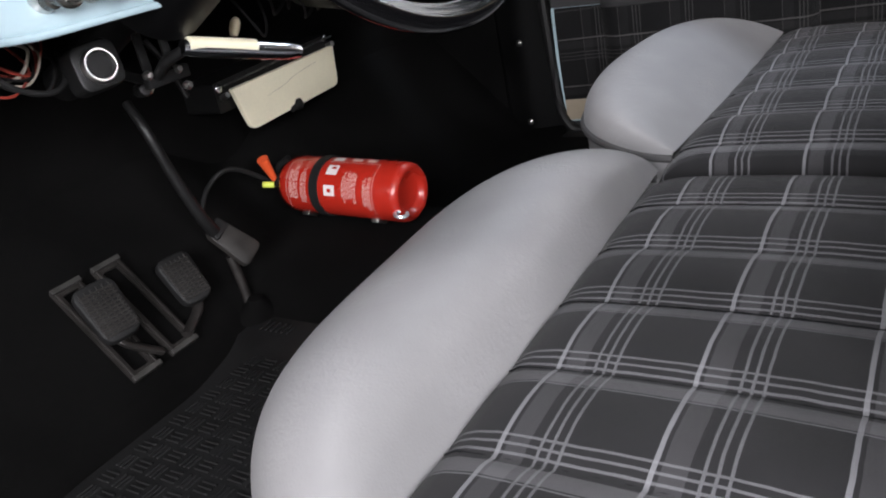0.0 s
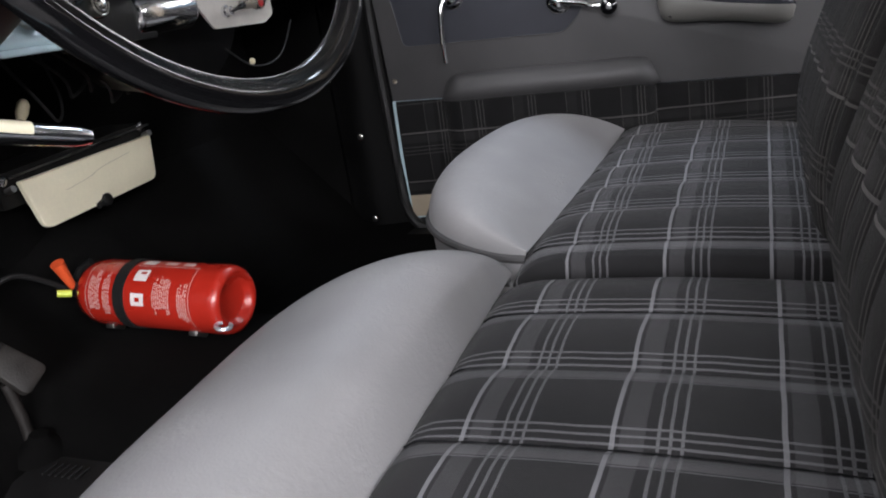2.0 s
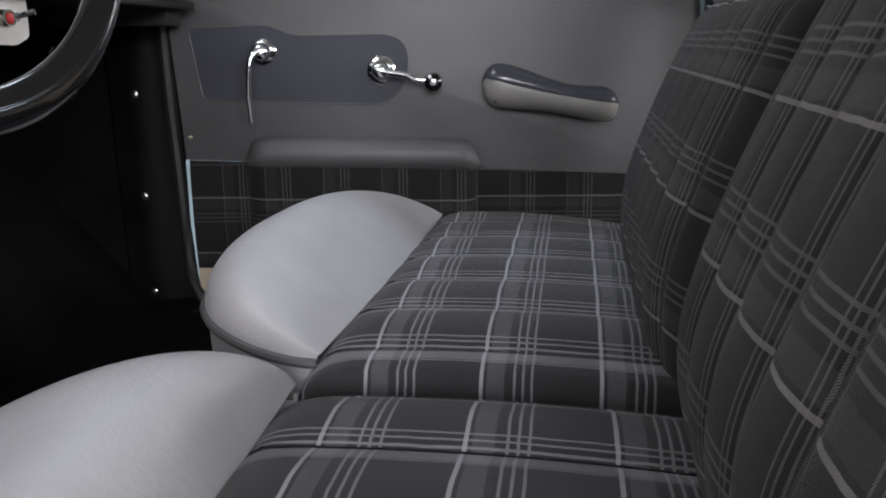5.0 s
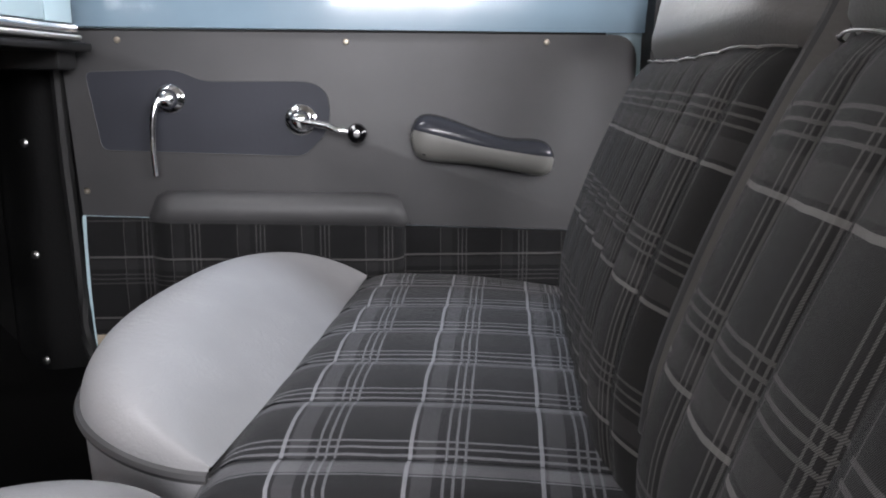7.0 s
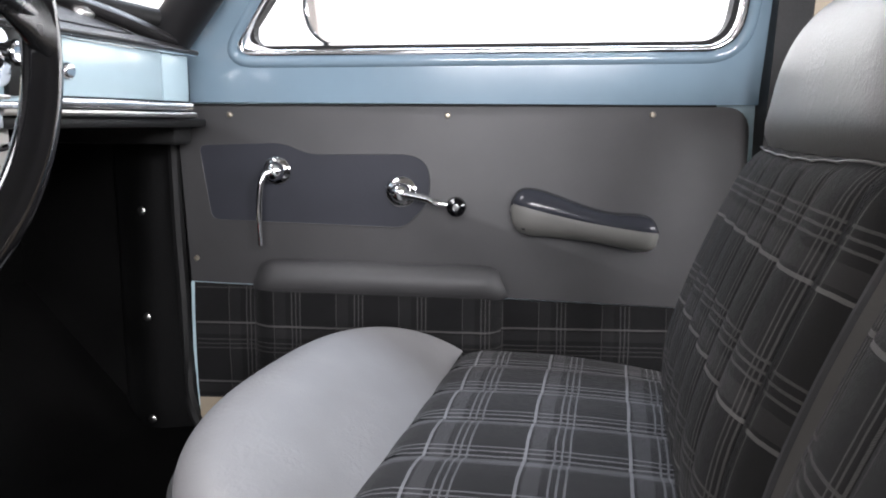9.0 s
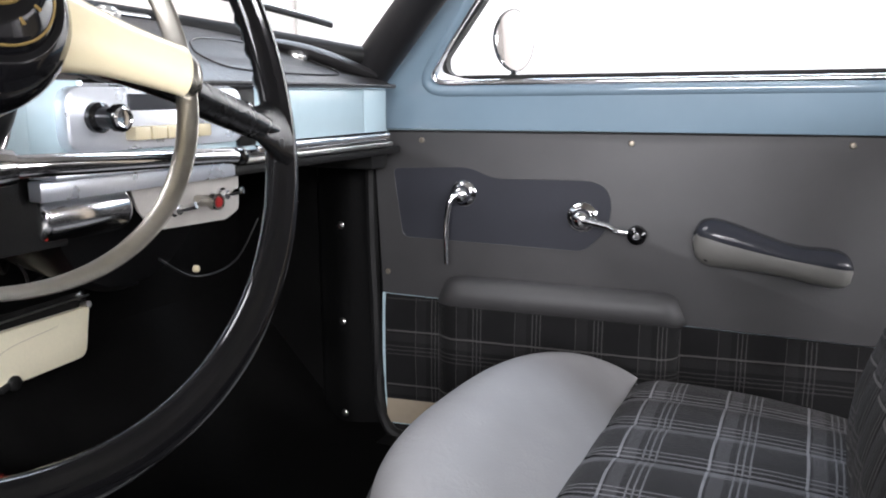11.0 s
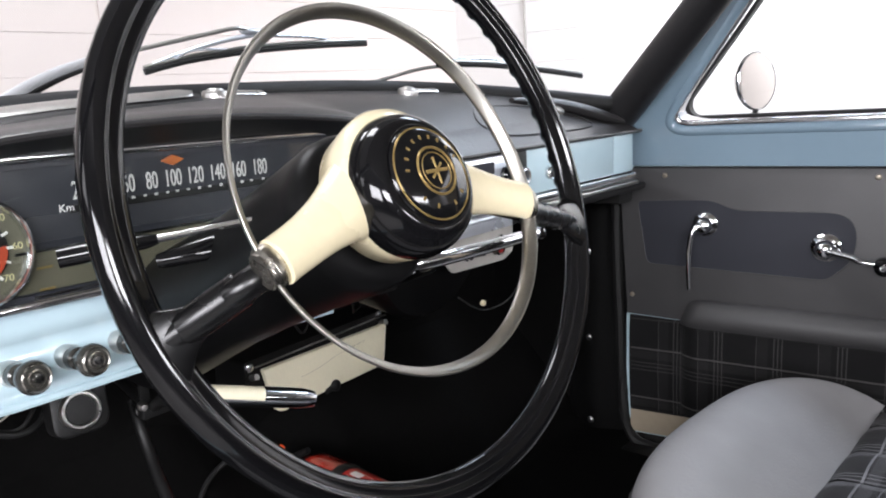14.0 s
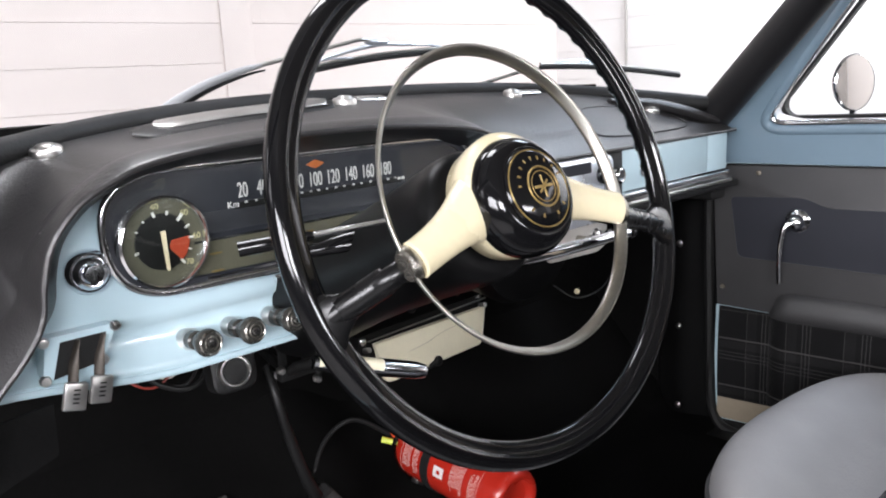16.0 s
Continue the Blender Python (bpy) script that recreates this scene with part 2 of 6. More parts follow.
M_ALU = surface("worn_aluminium", (0.58, 0.56, 0.52), 0.45, 0.35, vary=0.12, stain=35)
M_SMOKE = surface("smoked_knob", (0.035, 0.034, 0.030), 0.14, vary=0.2, stain=40)
M_BRONZE = surface("worn_lever_steel", (0.055, 0.047, 0.040), 0.45, 0.6, vary=0.3, stain=50)
M_DIALTEXT = surface("yellowed_dial_print", (0.55, 0.50, 0.28), 0.5, vary=0.06)
M_SCREW = surface("dull_brass_screw", (0.30, 0.27, 0.22), 0.4, 0.8, vary=0.2, stain=60)
M_NUMERAL = surface("faded_white_print", (0.52, 0.52, 0.50), 0.5, vary=0.06)
M_AMBER = surface("dull_amber_lamp", (0.42, 0.12, 0.03), 0.35, vary=0.15, stain=60)
M_PEDAL = surface("worn_grey_rubber", (0.021, 0.019, 0.017), 0.55, vary=0.5, stain=40, grain=300, bump=0.25, spec=0.4)
M_PLATE_EDGE = surface("bare_plate_edge", (0.085, 0.082, 0.077), 0.45, 0.6, vary=0.3, stain=60)
M_RUST = surface("worn_metal", (0.030, 0.027, 0.025), 0.5, 0.5, vary=0.5, stain=30)


def glass_material(name, tint=(1, 1, 1), rough=0.0):
    """A thin pane: it lets light straight through and mirrors a little."""
    m, nt, p = graph(name)
    nt.nodes.remove(p)
    clear = nt.nodes.new("ShaderNodeBsdfTransparent")
    clear.inputs[0].default_value = (*tint, 1)
    gloss = nt.nodes.new("ShaderNodeBsdfGlossy")
    gloss.inputs["Roughness"].default_value = rough
    mix = nt.nodes.new("ShaderNodeMixShader")
    mix.inputs[0].default_value = 0.035
    link(nt, clear.outputs[0], mix.inputs[1])
    link(nt, gloss.outputs[0], mix.inputs[2])
    link(nt, mix.outputs[0], nt.nodes["Material Output"].inputs[0])
    return m


M_GLASS = glass_material("clear_glass", (0.97, 0.985, 0.98))
m_, nt_, p_ = graph("pink_mirror_glass")
p_.inputs["Metallic"].default_value, p_.inputs["Roughness"].default_value = 1.0, 0.03
# The pink of the reflected wall is put into the glass colour.
p_.inputs["Base Color"].default_value = (0.95, 0.87, 0.83, 1)
M_MIRROR = m_

# ---- mesh helpers ----
BASE = {}


def thing(name, base, label, category, group="", kind=""):
    """A top-level Empty at the thing's base; its parts are given in world metres."""
    ob = new(name)
    ob.empty_display_size = 0.05
    ob.location = base
    BASE[ob.name] = Vector(base)
    return tagged(ob, label, category, group, kind)


def part(name, bm, material, parent=None, label="", smooth=40, kind="", category=""):
    base = BASE[parent.name] if parent else Vector((0, 0, 0))
    bmesh.ops.translate(bm, verts=bm.verts, vec=-base)
    me = bpy.data.meshes.new(name)
    bm.to_mesh(me)
    bm.free()
    me.materials.append(material)
    if smooth:
        me.shade_smooth()
        me.set_sharp_from_angle(angle=radians(smooth))
    ob = new(name, me)
    if parent:
        ob.parent = parent
    BASE[ob.name] = base
    return tagged(ob, label, category, "", kind)


def grid(nu, nv, f, uv=None, close_u=False, close_v=False, caps=False):
    """A sheet of points f(i / nu, j / nv), with UVs in metres from uv(same)."""
    bm = bmesh.new()
    layer = bm.loops.layers.uv.new("UVMap") if uv else None
    iu, jv = (nu if close_u else nu + 1), (nv if close_v else nv + 1)
    vs = [[bm.verts.new(f(i / nu, j / nv)) for j in range(jv)] for i in range(iu)]
    for i in range(nu):
        for j in range(nv):
            quad = [(i, j), (i + 1, j), (i + 1, j + 1), (i, j + 1)]
            face = bm.faces.new([vs[a % iu][b % jv] for a, b in quad])
            if layer:
                for lp, (a, b) in zip(face.loops, quad):
                    lp[layer].uv = uv(a / nu, b / nv)
    if caps and close_v:
        bm.faces.new(vs[0][::-1])
        bm.faces.new(vs[-1])
    bmesh.ops.recalc_face_normals(bm, faces=bm.faces)
    return bm


def block(x0, x1, y0, y1, z0, z1, bevel=0.0, m=None, seg=2):
    bm = bmesh.new()
    bmesh.ops.create_cube(bm, size=1)
    bmesh.ops.transform(bm, verts=bm.verts, matrix=Matrix.Translation(((x0 + x1) / 2, (y0 + y1) / 2, (z0 + z1) / 2)) @ Matrix.Diagonal((x1 - x0, y1 - y0, z1 - z0, 1)))
    if bevel:
        bmesh.ops.bevel(bm, geom=list(bm.edges), offset=bevel, segments=seg, profile=0.5, affect="EDGES")
    if m:
        bmesh.ops.transform(bm, verts=bm.verts, matrix=m)
    return bm


def lathe(profile, m, seg=32):
    """Turns (radius, height) pairs round the local z axis of m."""
    bm = bmesh.new()
    rings = []
    for r, h in profile:
        if r < 1e-6:
            rings.append([bm.verts.new(m @ Vector((0, 0, h)))])
        else:
            rings.append([bm.verts.new(m @ Vector((r * math.cos(2 * math.pi * k / seg), r * math.sin(2 * math.pi * k / seg), h))) for k in range(seg)])
    for a, b in zip(rings, rings[1:]):
        for k in range(seg):
            q = [a[k % len(a)], a[(k + 1) % len(a)], b[(k + 1) % len(b)], b[k % len(b)]]
            q = list(dict.fromkeys(q))
            if len(q) > 2:
                bm.faces.new(q)
    bmesh.ops.recalc_face_normals(bm, faces=bm.faces)
    return bm


def spline(points, n=8, closed=False):
    """Catmull-Rom through the points."""
    ps = [Vector(p) for p in points]
    out = []
    k = len(ps)
    for i in range(k if closed else k - 1):
        if closed:
            a, b, c, d = ps[i - 1], ps[i], ps[(i + 1) % k], ps[(i + 2) % k]
        else:
            a, b, c, d = ps[max(i - 1, 0)], ps[i], ps[i + 1], ps[min(i + 2, k - 1)]
        for j in range(n):
            t = j / n
            out.append(0.5 * ((2 * b) + (c - a) * t + (2 * a - 5 * b + 4 * c - d) * t * t + (3 * b - a - 3 * c + d) * t ** 3))
    if not closed:
        out.append(ps[-1].copy())
    return out


def tube(points, radius, seg=10, flat=1.0, up=(0, 0, 1), closed=False):
    """A rod along points; radius may be a function of 0..1; flat scales it along the second axis."""
    ps = [Vector(p) for p in points]
    n = len(ps)
    bm = bmesh.new()
    rings = []
    for i, p in enumerate(ps):
        if closed:
            t = ps[(i + 1) % n] - ps[i - 1]
        else:
            t = ps[min(i + 1, n - 1)] - ps[max(i - 1, 0)]
        t.normalize()
        a = t.cross(Vector(up))
        if a.length < 1e-4:
            a = t.cross(Vector((1, 0, 0)))
        a.normalize()
        b = a.cross(t)
        r = radius(i / max(1, n - 1)) if callable(radius) else radius
        rings.append([bm.verts.new(p + a * r * math.cos(2 * math.pi * k / seg) + b * r * flat * math.sin(2 * math.pi * k / seg)) for k in range(seg)])
    for i in range(n if closed else n - 1):
        a, b = rings[i], rings[(i + 1) % n]
        for k in range(seg):
            bm.faces.new((a[k], a[(k + 1) % seg], b[(k + 1) % seg], b[k]))
    if not closed:
        bm.faces.new(rings[0][::-1])
        bm.faces.new(rings[-1])
    bmesh.ops.recalc_face_normals(bm, faces=bm.faces)
    return bm


def rounded(points, radii, n=6):
    """A 2D outline with its corners rounded by quadratic arcs."""
    out = []
    k = len(points)
    for i in range(k):
        p, a, b = Vector(points[i]), Vector(points[i - 1]), Vector(points[(i + 1) % k])
        r = radii[i] if isinstance(radii, (list, tuple)) else radii
        ra, rb = min(r, (a - p).length * 0.49), min(r, (b - p).length * 0.49)
        s, e = p + (a - p).normalized() * ra, p + (b - p).normalized() * rb
        for j in range(n + 1):
            t = j / n
            out.append(s * (1 - t) ** 2 + p * 2 * t * (1 - t) + e * t * t)
    return out


def slab(outline, place, d0, d1, bevel=0.0):
    """A plate: the 2D outline carried to space by place(a, b, depth), from depth d0 (back) to d1 (front)."""
    bm = bmesh.new()
    rings = []
    c = sum((Vector(p) for p in outline), Vector((0, 0))) / len(outline)
    levels = [(d0, 0.0), (d1, 0.0)]
    if bevel:
        s = 1 if d1 > d0 else -1
        levels = [(d0, 0.0), (d1 - s * bevel, 0.0), (d1 - s * bevel * 0.3, bevel * 0.3), (d1, bevel)]
    for d, inset in levels:
        ring = []
        for p in outline:
            q = Vector(p)
            if inset:
                w = c - q
                q = q + w.normalized() * min(inset, w.length * 0.5)
            ring.append(bm.verts.new(place(q.x, q.y, d)))
        rings.append(ring)
    k = len(outline)
    for a, b in zip(rings, rings[1:]):
        for i in range(k):
            bm.faces.new((a[i], a[(i + 1) % k], b[(i + 1) % k], b[i]))
    bm.faces.new(rings[0][::-1])
    bm.faces.new(rings[-1])
    bmesh.ops.recalc_face_normals(bm, faces=bm.faces)
    return bm


def frame_ring(inner, outer, place, d0, d1):
    """A flat frame between two outlines with the same number of points."""
    bm = bmesh.new()
    k = len(inner)
    loops = [[bm.verts.new(place(p.x, p.y, d)) for p in o] for o, d in ((inner, d0), (inner, d1), (outer, d1), (outer, d0))]
    for a, b in zip(loops, loops[1:] + loops[:1]):
        for i in range(k):
            bm.faces.new((a[i], a[(i + 1) % k], b[(i + 1) % k], b[i]))
    bmesh.ops.recalc_face_normals(bm, faces=bm.faces)
    return bm


def axes(origin, zdir, xdir=(0, 0, 1)):
    """A pose whose z axis points along zdir."""
    z = Vector(zdir).normalized()
    x = Vector(xdir)
    x = (x - z * x.dot(z)).normalized()
    y = z.cross(x)
    return Matrix(((x.x, y.x, z.x, origin[0]), (x.y, y.y, z.y, origin[1]), (x.z, y.z, z.z, origin[2]), (0, 0, 0, 1)))


def screw(parent, at, out, r=0.006, name="screw", material=None):
    return part(name, lathe([(r, -0.002), (r, 0.001), (r * 0.75, 0.0028), (0, 0.0035)], axes(at, out), 14), material or M_STEEL, parent, "")


def lettering(name, text, size, m, material, parent, extrude=0.0004):
    cu = bpy.data.curves.new(name, "FONT")
    cu.body, cu.size, cu.align_x, cu.align_y, cu.extrude = text, size, "CENTER", "CENTER", extrude
    tmp = bpy.data.objects.new(name, cu)
    scene.collection.objects.link(tmp)
    bpy.context.view_layer.update()
    me = bpy.data.meshes.new_from_object(tmp.evaluated_get(bpy.context.evaluated_depsgraph_get()))
    bpy.data.objects.remove(tmp)
    bm = bmesh.new()
    bm.from_mesh(me)
    bmesh.ops.transform(bm, verts=bm.verts, matrix=m)
    return part(name, bm, material, parent, smooth=0)


def join(*bms):
    out = bmesh.new()
    for b in bms:
        me = bpy.data.meshes.new("tmp")
        b.to_mesh(me)
        b.free()
        out.from_mesh(me)
        bpy.data.meshes.remove(me)
    return out

# ---- garage round the car ----
GROUND = 0.26
part("ground", block(-9, 9, -9, 9, GROUND - 0.2, GROUND), M_GROUND, None, "smooth grey concrete garage floor", 0, "structure", "floor")


def panel_wall(name, a, b, label, paint):
    """A wall of wide horizontal lap boards between two plan points."""
    a, b = Vector((*a, 0)), Vector((*b, 0))
    along = (b - a).normalized()
    out = Vector((-along.y, along.x, 0))
    w = part(name, block(0, (b - a).length, 0, 0.15, GROUND, 3.05, m=axes(a, (0, 0, 1), along)), M_JOINT, None, label, 0, "structure", "wall")
    for k in range(14):
        z = GROUND + k * 0.199
        bm = block(0, (b - a).length, 0.152, 0.172, z + 0.0008, z + 0.1982, 0.0010, axes(a, (0, 0, 1), along), 1)
        part("board", bm, paint, w, "", 30)
    return w


panel_wall("wall_front", (-3.9, 5.0), (-3.9, -4.2), "white lap-board garage wall in front of the car", M_WALL_FRONT)
panel_wall("wall_side", (4.6, 5.0), (-3.9, 5.0), "white lap-board garage wall beside the passenger door", M_WALL)
# Out of view: these close the room, grey to hold down bounced light.
part("wall_back", block(4.6, 4.75, -4.2, 5.0, GROUND, 3.05), M_GREY, None, "unseen plain wall, grey to cut bounced light", 0, "structure", "wall")
part("wall_near", block(-3.9, 4.6, -4.35, -4.2, GROUND, 3.05), M_GREY, None, "unseen plain wall, grey to cut bounced light", 0, "structure", "wall")
part("ceiling", block(-4.1, 4.8, -4.4, 5.2, 3.05, 3.2), M_GREY, None, "unseen plain ceiling, grey to cut bounced light", 0, "structure", "ceiling")
part("wall_post", block(-3.727, -3.715, 2.15, 2.33, GROUND, 3.05, 0.004), M_WALL_FRONT, None, "white vertical joint strip on the garage wall", 30, "structure", "trim")

part("wall_conduit", tube([(-3.11, 4.805, GROUND), (-3.11, 4.805, 3.05)], 0.010, 8), M_STEEL, None, "thin grey conduit on the garage wall", 40, "structure", "trim")

# ---- car shell: floor, tunnel, toe board, kick panel, pillars, roof ----
YC = 0.92
FLOOR = 0.555
shell = thing("saloon_car", (0.2, YC, GROUND), "light blue saloon body with black carpeted footwells", "car")


def floor_pt(a, b):
    y = 0.12 + b * 1.62
    x = 1.2 - a * 2.3
    z = FLOOR
    hump = 0.085 * max(0, 1 - ((y - YC - 0.03) / 0.20) ** 2) ** 0.8
    toe = -0.86 - 0.13 * math.exp(-((y - 0.965) / 0.12) ** 2)
    if x < toe:
        z = FLOOR + (toe - x) * 1.05
        hump *= max(0.2, 1 - (toe - x) * 2)
    return (x, y, z + hump)


part("floor_carpet", grid(60, 50, floor_pt), M_CARPET, shell, "worn black carpet over floor, tunnel and toe board", 60)
part("floor_pan", block(-1.05, 1.2, 0.12, 1.74, FLOOR - 0.06, FLOOR - 0.012), M_BLACK, shell, "", 0)
part("firewall", block(-1.16, -1.10, 0.12, 1.74, FLOOR, 1.30), M_CARPET, shell, "black padded bulkhead", 0)
part("scuttle", block(-1.15, -0.94, 0.20, 1.66, 1.225, 1.262, 0.01), M_BLACK, shell, "", 30)


def kick_pt(a, b):
    z = 0.545 + b * 0.575
    end = -0.742 - 0.026 * b
    x = -0.905 + a * (end + 0.905)
    return (x, 1.692 - 0.028 * math.exp(-((x + 0.818) / 0.05) ** 2) + (0.02 * (0.12 - a) / 0.12 if a < 0.12 else 0), z)


part("kick_panel", grid(30, 8, kick_pt), M_KICK, shell, "black fibreboard kick panel with rivets", 60)
# Added black sheet: only darkness shows forward of the kick panel.
part("dark_side_sheet", block(-1.12, -0.86, 1.700, 1.715, 0.545, 1.12), M_CARPET, shell, "black sheet for the dark void of the footwell side", 0)
for z in (0.952, 0.762, 0.572):
    screw(shell, (-0.823, 1.6635, z), (0, -1, 0), 0.0075, "rivet", M_STEEL)
part("door_seal", tube(spline([(-0.750, 1.655, 1.12), (-0.747, 1.655, 0.9), (-0.739, 1.655, 0.7), (-0.725, 1.65, 0.585), (-0.66, 1.655, 0.548), (-0.4, 1.69, 0.54), (0.1, 1.77, 0.54)]), 0.011, 8), M_RUBBER, shell, "black rubber door seal")
# Black block added behind the seal to stop light through the gap.
part("gap_block", block(-0.80, -0.728, 1.695, 1.715, 0.54, 1.16), M_RUBBER, shell, "", 0)
part("sill", block(-0.72, 1.1, 1.66, 1.80, 0.44, 0.545, 0.01), M_BLUE, shell, "light blue painted sill", 30)
part("sill", block(-0.72, 1.1, 0.06, 0.14, 0.44, 0.545, 0.01), M_BLUE, shell, "light blue painted sill", 30)
part("sill_tread", block(-0.72, 0.6, 1.60, 1.668, 0.535, 0.556, 0.004), M_BLACK, shell, "", 30)


def pillar(y0, y1, sign):
    lo, hi = Vector((-0.820, y0, 1.13)), Vector((-0.315, y1, 1.63))
    pts = [lo.lerp(hi, k / 10) for k in range(11)]
    return tube(pts, lambda t: 0.036 - 0.005 * t, 16, 1.0, (1, sign * 0.9, 0))


part("a_pillar", pillar(1.617, 1.50, 1), M_PILLAR, shell, "black vinyl-covered windscreen pillar")
part("a_pillar", pillar(0.150, 0.24, -1), M_PILLAR, shell, "black vinyl-covered windscreen pillar")
# Roof slab out of view, added so that the cabin gets shade.
part("roof", block(-0.42, 1.45, 0.22, 1.62, 1.635, 1.68, 0.02), M_LINING, shell, "unseen pale roof slab, there to shade the cabin", 30)
part("rear_bulkhead", block(1.15, 1.2, 0.14, 1.72, FLOOR, 1.05), M_BLACK, shell, "", 0)

# curved windscreen base and glass


def screen_base(s):
    """The windscreen's foot across the car, s from -1 to 1."""
    k = abs(s) ** 2.6
    return Vector((-0.955 + 0.26 * k, YC + (0.665 if s > 0 else 0.745) * s, 1.318 - 0.058 * k))


def screen_top(s):
    k = abs(s) ** 2.6
    return Vector((-0.48 + 0.10 * k, YC + 0.57 * s, 1.70 - 0.03 * k))


def screen_pt(a, b):
    s = -1 + 2 * a
    p = screen_base(s).lerp(screen_top(s), b)
    return p + Vector((-0.02, 0, 0.03)) * math.sin(math.pi * b)


glass_bm = grid(30, 8, screen_pt)
windscreen = thing("windscreen", screen_base(0), "curved clear windscreen in a black rubber seal", "windscreen")
pane = part("pane", glass_bm, M_GLASS, windscreen, "clear curved glass")
pane.visible_shadow = False
part("seal", tube([screen_base(-1 + k / 20) + Vector((0.004, 0, -0.004)) for k in range(41)], 0.015, 10), M_RUBBER, windscreen, "black rubber seal")

# ---- passenger door ----
DO = Vector((-0.648, 1.660, 0.0))
DU = Vector((0.9877, 0.1564, 0.0))
DN = Vector((-0.1564, 0.9877, 0.0))


def on_door(u, z, d):
    """A place on the door: u rearwards, z up, d inwards from the card."""
    return DO + DU * u - DN * d + Vector((0, 0, z))


door = thing("car_door", on_door(0.4, 0.575, -0.04), "closed light blue door with grey vinyl card and plaid lower panel", "car door")
shell_out = rounded([(-0.083, 0.575), (0.856, 0.575), (0.856, 1.15), (-0.079, 1.15), (-0.070, 0.845), (-0.080, 0.832)], [0.02, 0.05, 0.01, 0.01, 0.002, 0.002])
part("door_shell", slab(shell_out, on_door, -0.055, -0.006), M_BLUE, door, "light blue painted steel")
card_out = rounded([(-0.0770, 0.8355), (0.848, 0.800), (0.848, 1.136), (-0.0915, 1.132)], [0.004, 0.004, 0.045, 0.02])
card = part("door_card", slab(card_out, on_door, -0.006, 0.0, 0.002), M_CARD, door, "dark grey grained vinyl card")
part("card_edge", tube([on_door(-0.062 + 0.9 * k / 20, 1.1335 + 0.0035 * k / 20, 0.0) for k in range(20)], 0.0022, 6), M_RUBBER, door)
inset_out = rounded([(-0.054, 1.068), (0.088, 1.073), (0.130, 1.054), (0.332, 1.056), (0.334, 0.975), (0.290, 0.933), (-0.036, 0.943)], [0.012, 0.02, 0.02, 0.05, 0.03, 0.015, 0.014])
part("inset_panel", slab(inset_out, on_door, -0.001, 0.0015), M_INSET, card, "dark blue vinyl inset")
part("inset_rim", tube([on_door(p.x, p.y, 0.001) for p in inset_out], 0.0010, 6, closed=True), M_CARD, card)


def lower_pt(a, b):
    u = -0.071 + a * 0.915
    top = 0.8345 - 0.034 * a
    z = 0.628 + (top - 0.628) * b
    d = 0.001 + 0.006 * math.sin(math.pi * min(1, b * 1.02)) ** 0.5
    return on_door(u, z, d)


part("plaid_panel", grid(60, 10, lower_pt, lambda a, b: (0.1395 - b * (0.2065 - 0.034 * a), a * 0.915 + 0.02)), M_PLAID_DOOR_SHADED, door, "plaid cloth lower panel, its colours darkened for shade")
part("bottom_board", slab([Vector(p) for p in ((-0.071, 0.580), (0.84, 0.580), (0.84, 0.629), (-0.071, 0.629))], on_door, -0.006, 0.001), M_BEIGE, door, "bare brown fibreboard strip")

# map pocket: rolled vinyl lip above a plaid pouch


def pocket_lip(a, b):
    ang = math.pi * b
    spread = 0.009 * (1 - math.cos(ang))
    u = 0.049 - spread + a * (0.400 + 2 * spread)
    end = min(1, min(a, 1 - a) * 16) ** 0.5
    zc = 0.852 - 0.007 * a
    return on_door(u, zc + 0.030 * math.cos(ang) * (0.72 + 0.28 * end) - 0.004, 0.003 + 0.034 * math.sin(ang) ** 0.8 * (0.35 + 0.65 * end))


pocket = part("map_pocket", grid(40, 12, pocket_lip), M_CARD, door, "grey vinyl lip of a map pocket")


def pouch_pt(a, b):
    u = 0.032 + a * 0.425
    end = min(1, min(a, 1 - a) * 14) ** 0.5
    top = 0.828 - 0.008 * a
    return on_door(u, 0.640 + (top - 0.640) * b, 0.004 + 0.026 * end)


part("pouch", grid(40, 6, pouch_pt, lambda a, b: (0.1275 - b * 0.186, a * 0.425 + 0.145)), M_PLAID_DOOR_SHADED, pocket, "plaid cloth pouch")

for u, z in ((0.0, 1.118), (0.362, 1.119), (0.693, 1.122), (-0.066, 0.876)):
    screw(door, on_door(u, z, 0.0005), -DN, 0.0052, material=M_SCREW)

# inner latch handle
hub = on_door(0.077, 1.026, 0)
latch = part("latch_handle", join(
    lathe([(0.0235, 0.0), (0.0235, 0.004), (0.019, 0.009), (0.016, 0.010), (0.0155, 0.024), (0.013, 0.030), (0.010, 0.033), (0, 0.034)], axes(hub, -DN), 28),
    tube(spline([on_door(0.077, 1.028, 0.026), on_door(0.064, 1.020, 0.034), on_door(0.058, 0.995, 0.038), on_door(0.0555, 0.95, 0.038), on_door(0.0555, 0.905, 0.034)]), lambda t: 0.0065 - 0.002 * t, 10)), M_CHROME, door, "chromed latch handle hanging down")
# window crank
hub = on_door(0.286, 0.993, 0)
crank = part("window_crank", join(
    lathe([(0.0255, 0.0), (0.0255, 0.004), (0.020, 0.009), (0.017, 0.010), (0.0165, 0.024), (0.014, 0.033), (0.009, 0.037), (0, 0.038)], axes(hub, -DN), 28),
    tube(spline([on_door(0.286, 0.993, 0.030), on_door(0.329, 0.986, 0.040), on_door(0.345, 0.980, 0.045), on_door(0.378, 0.976, 0.046)]), lambda t: 0.0072 - 0.0025 * t, 10)), M_CHROME, door, "chromed window crank")
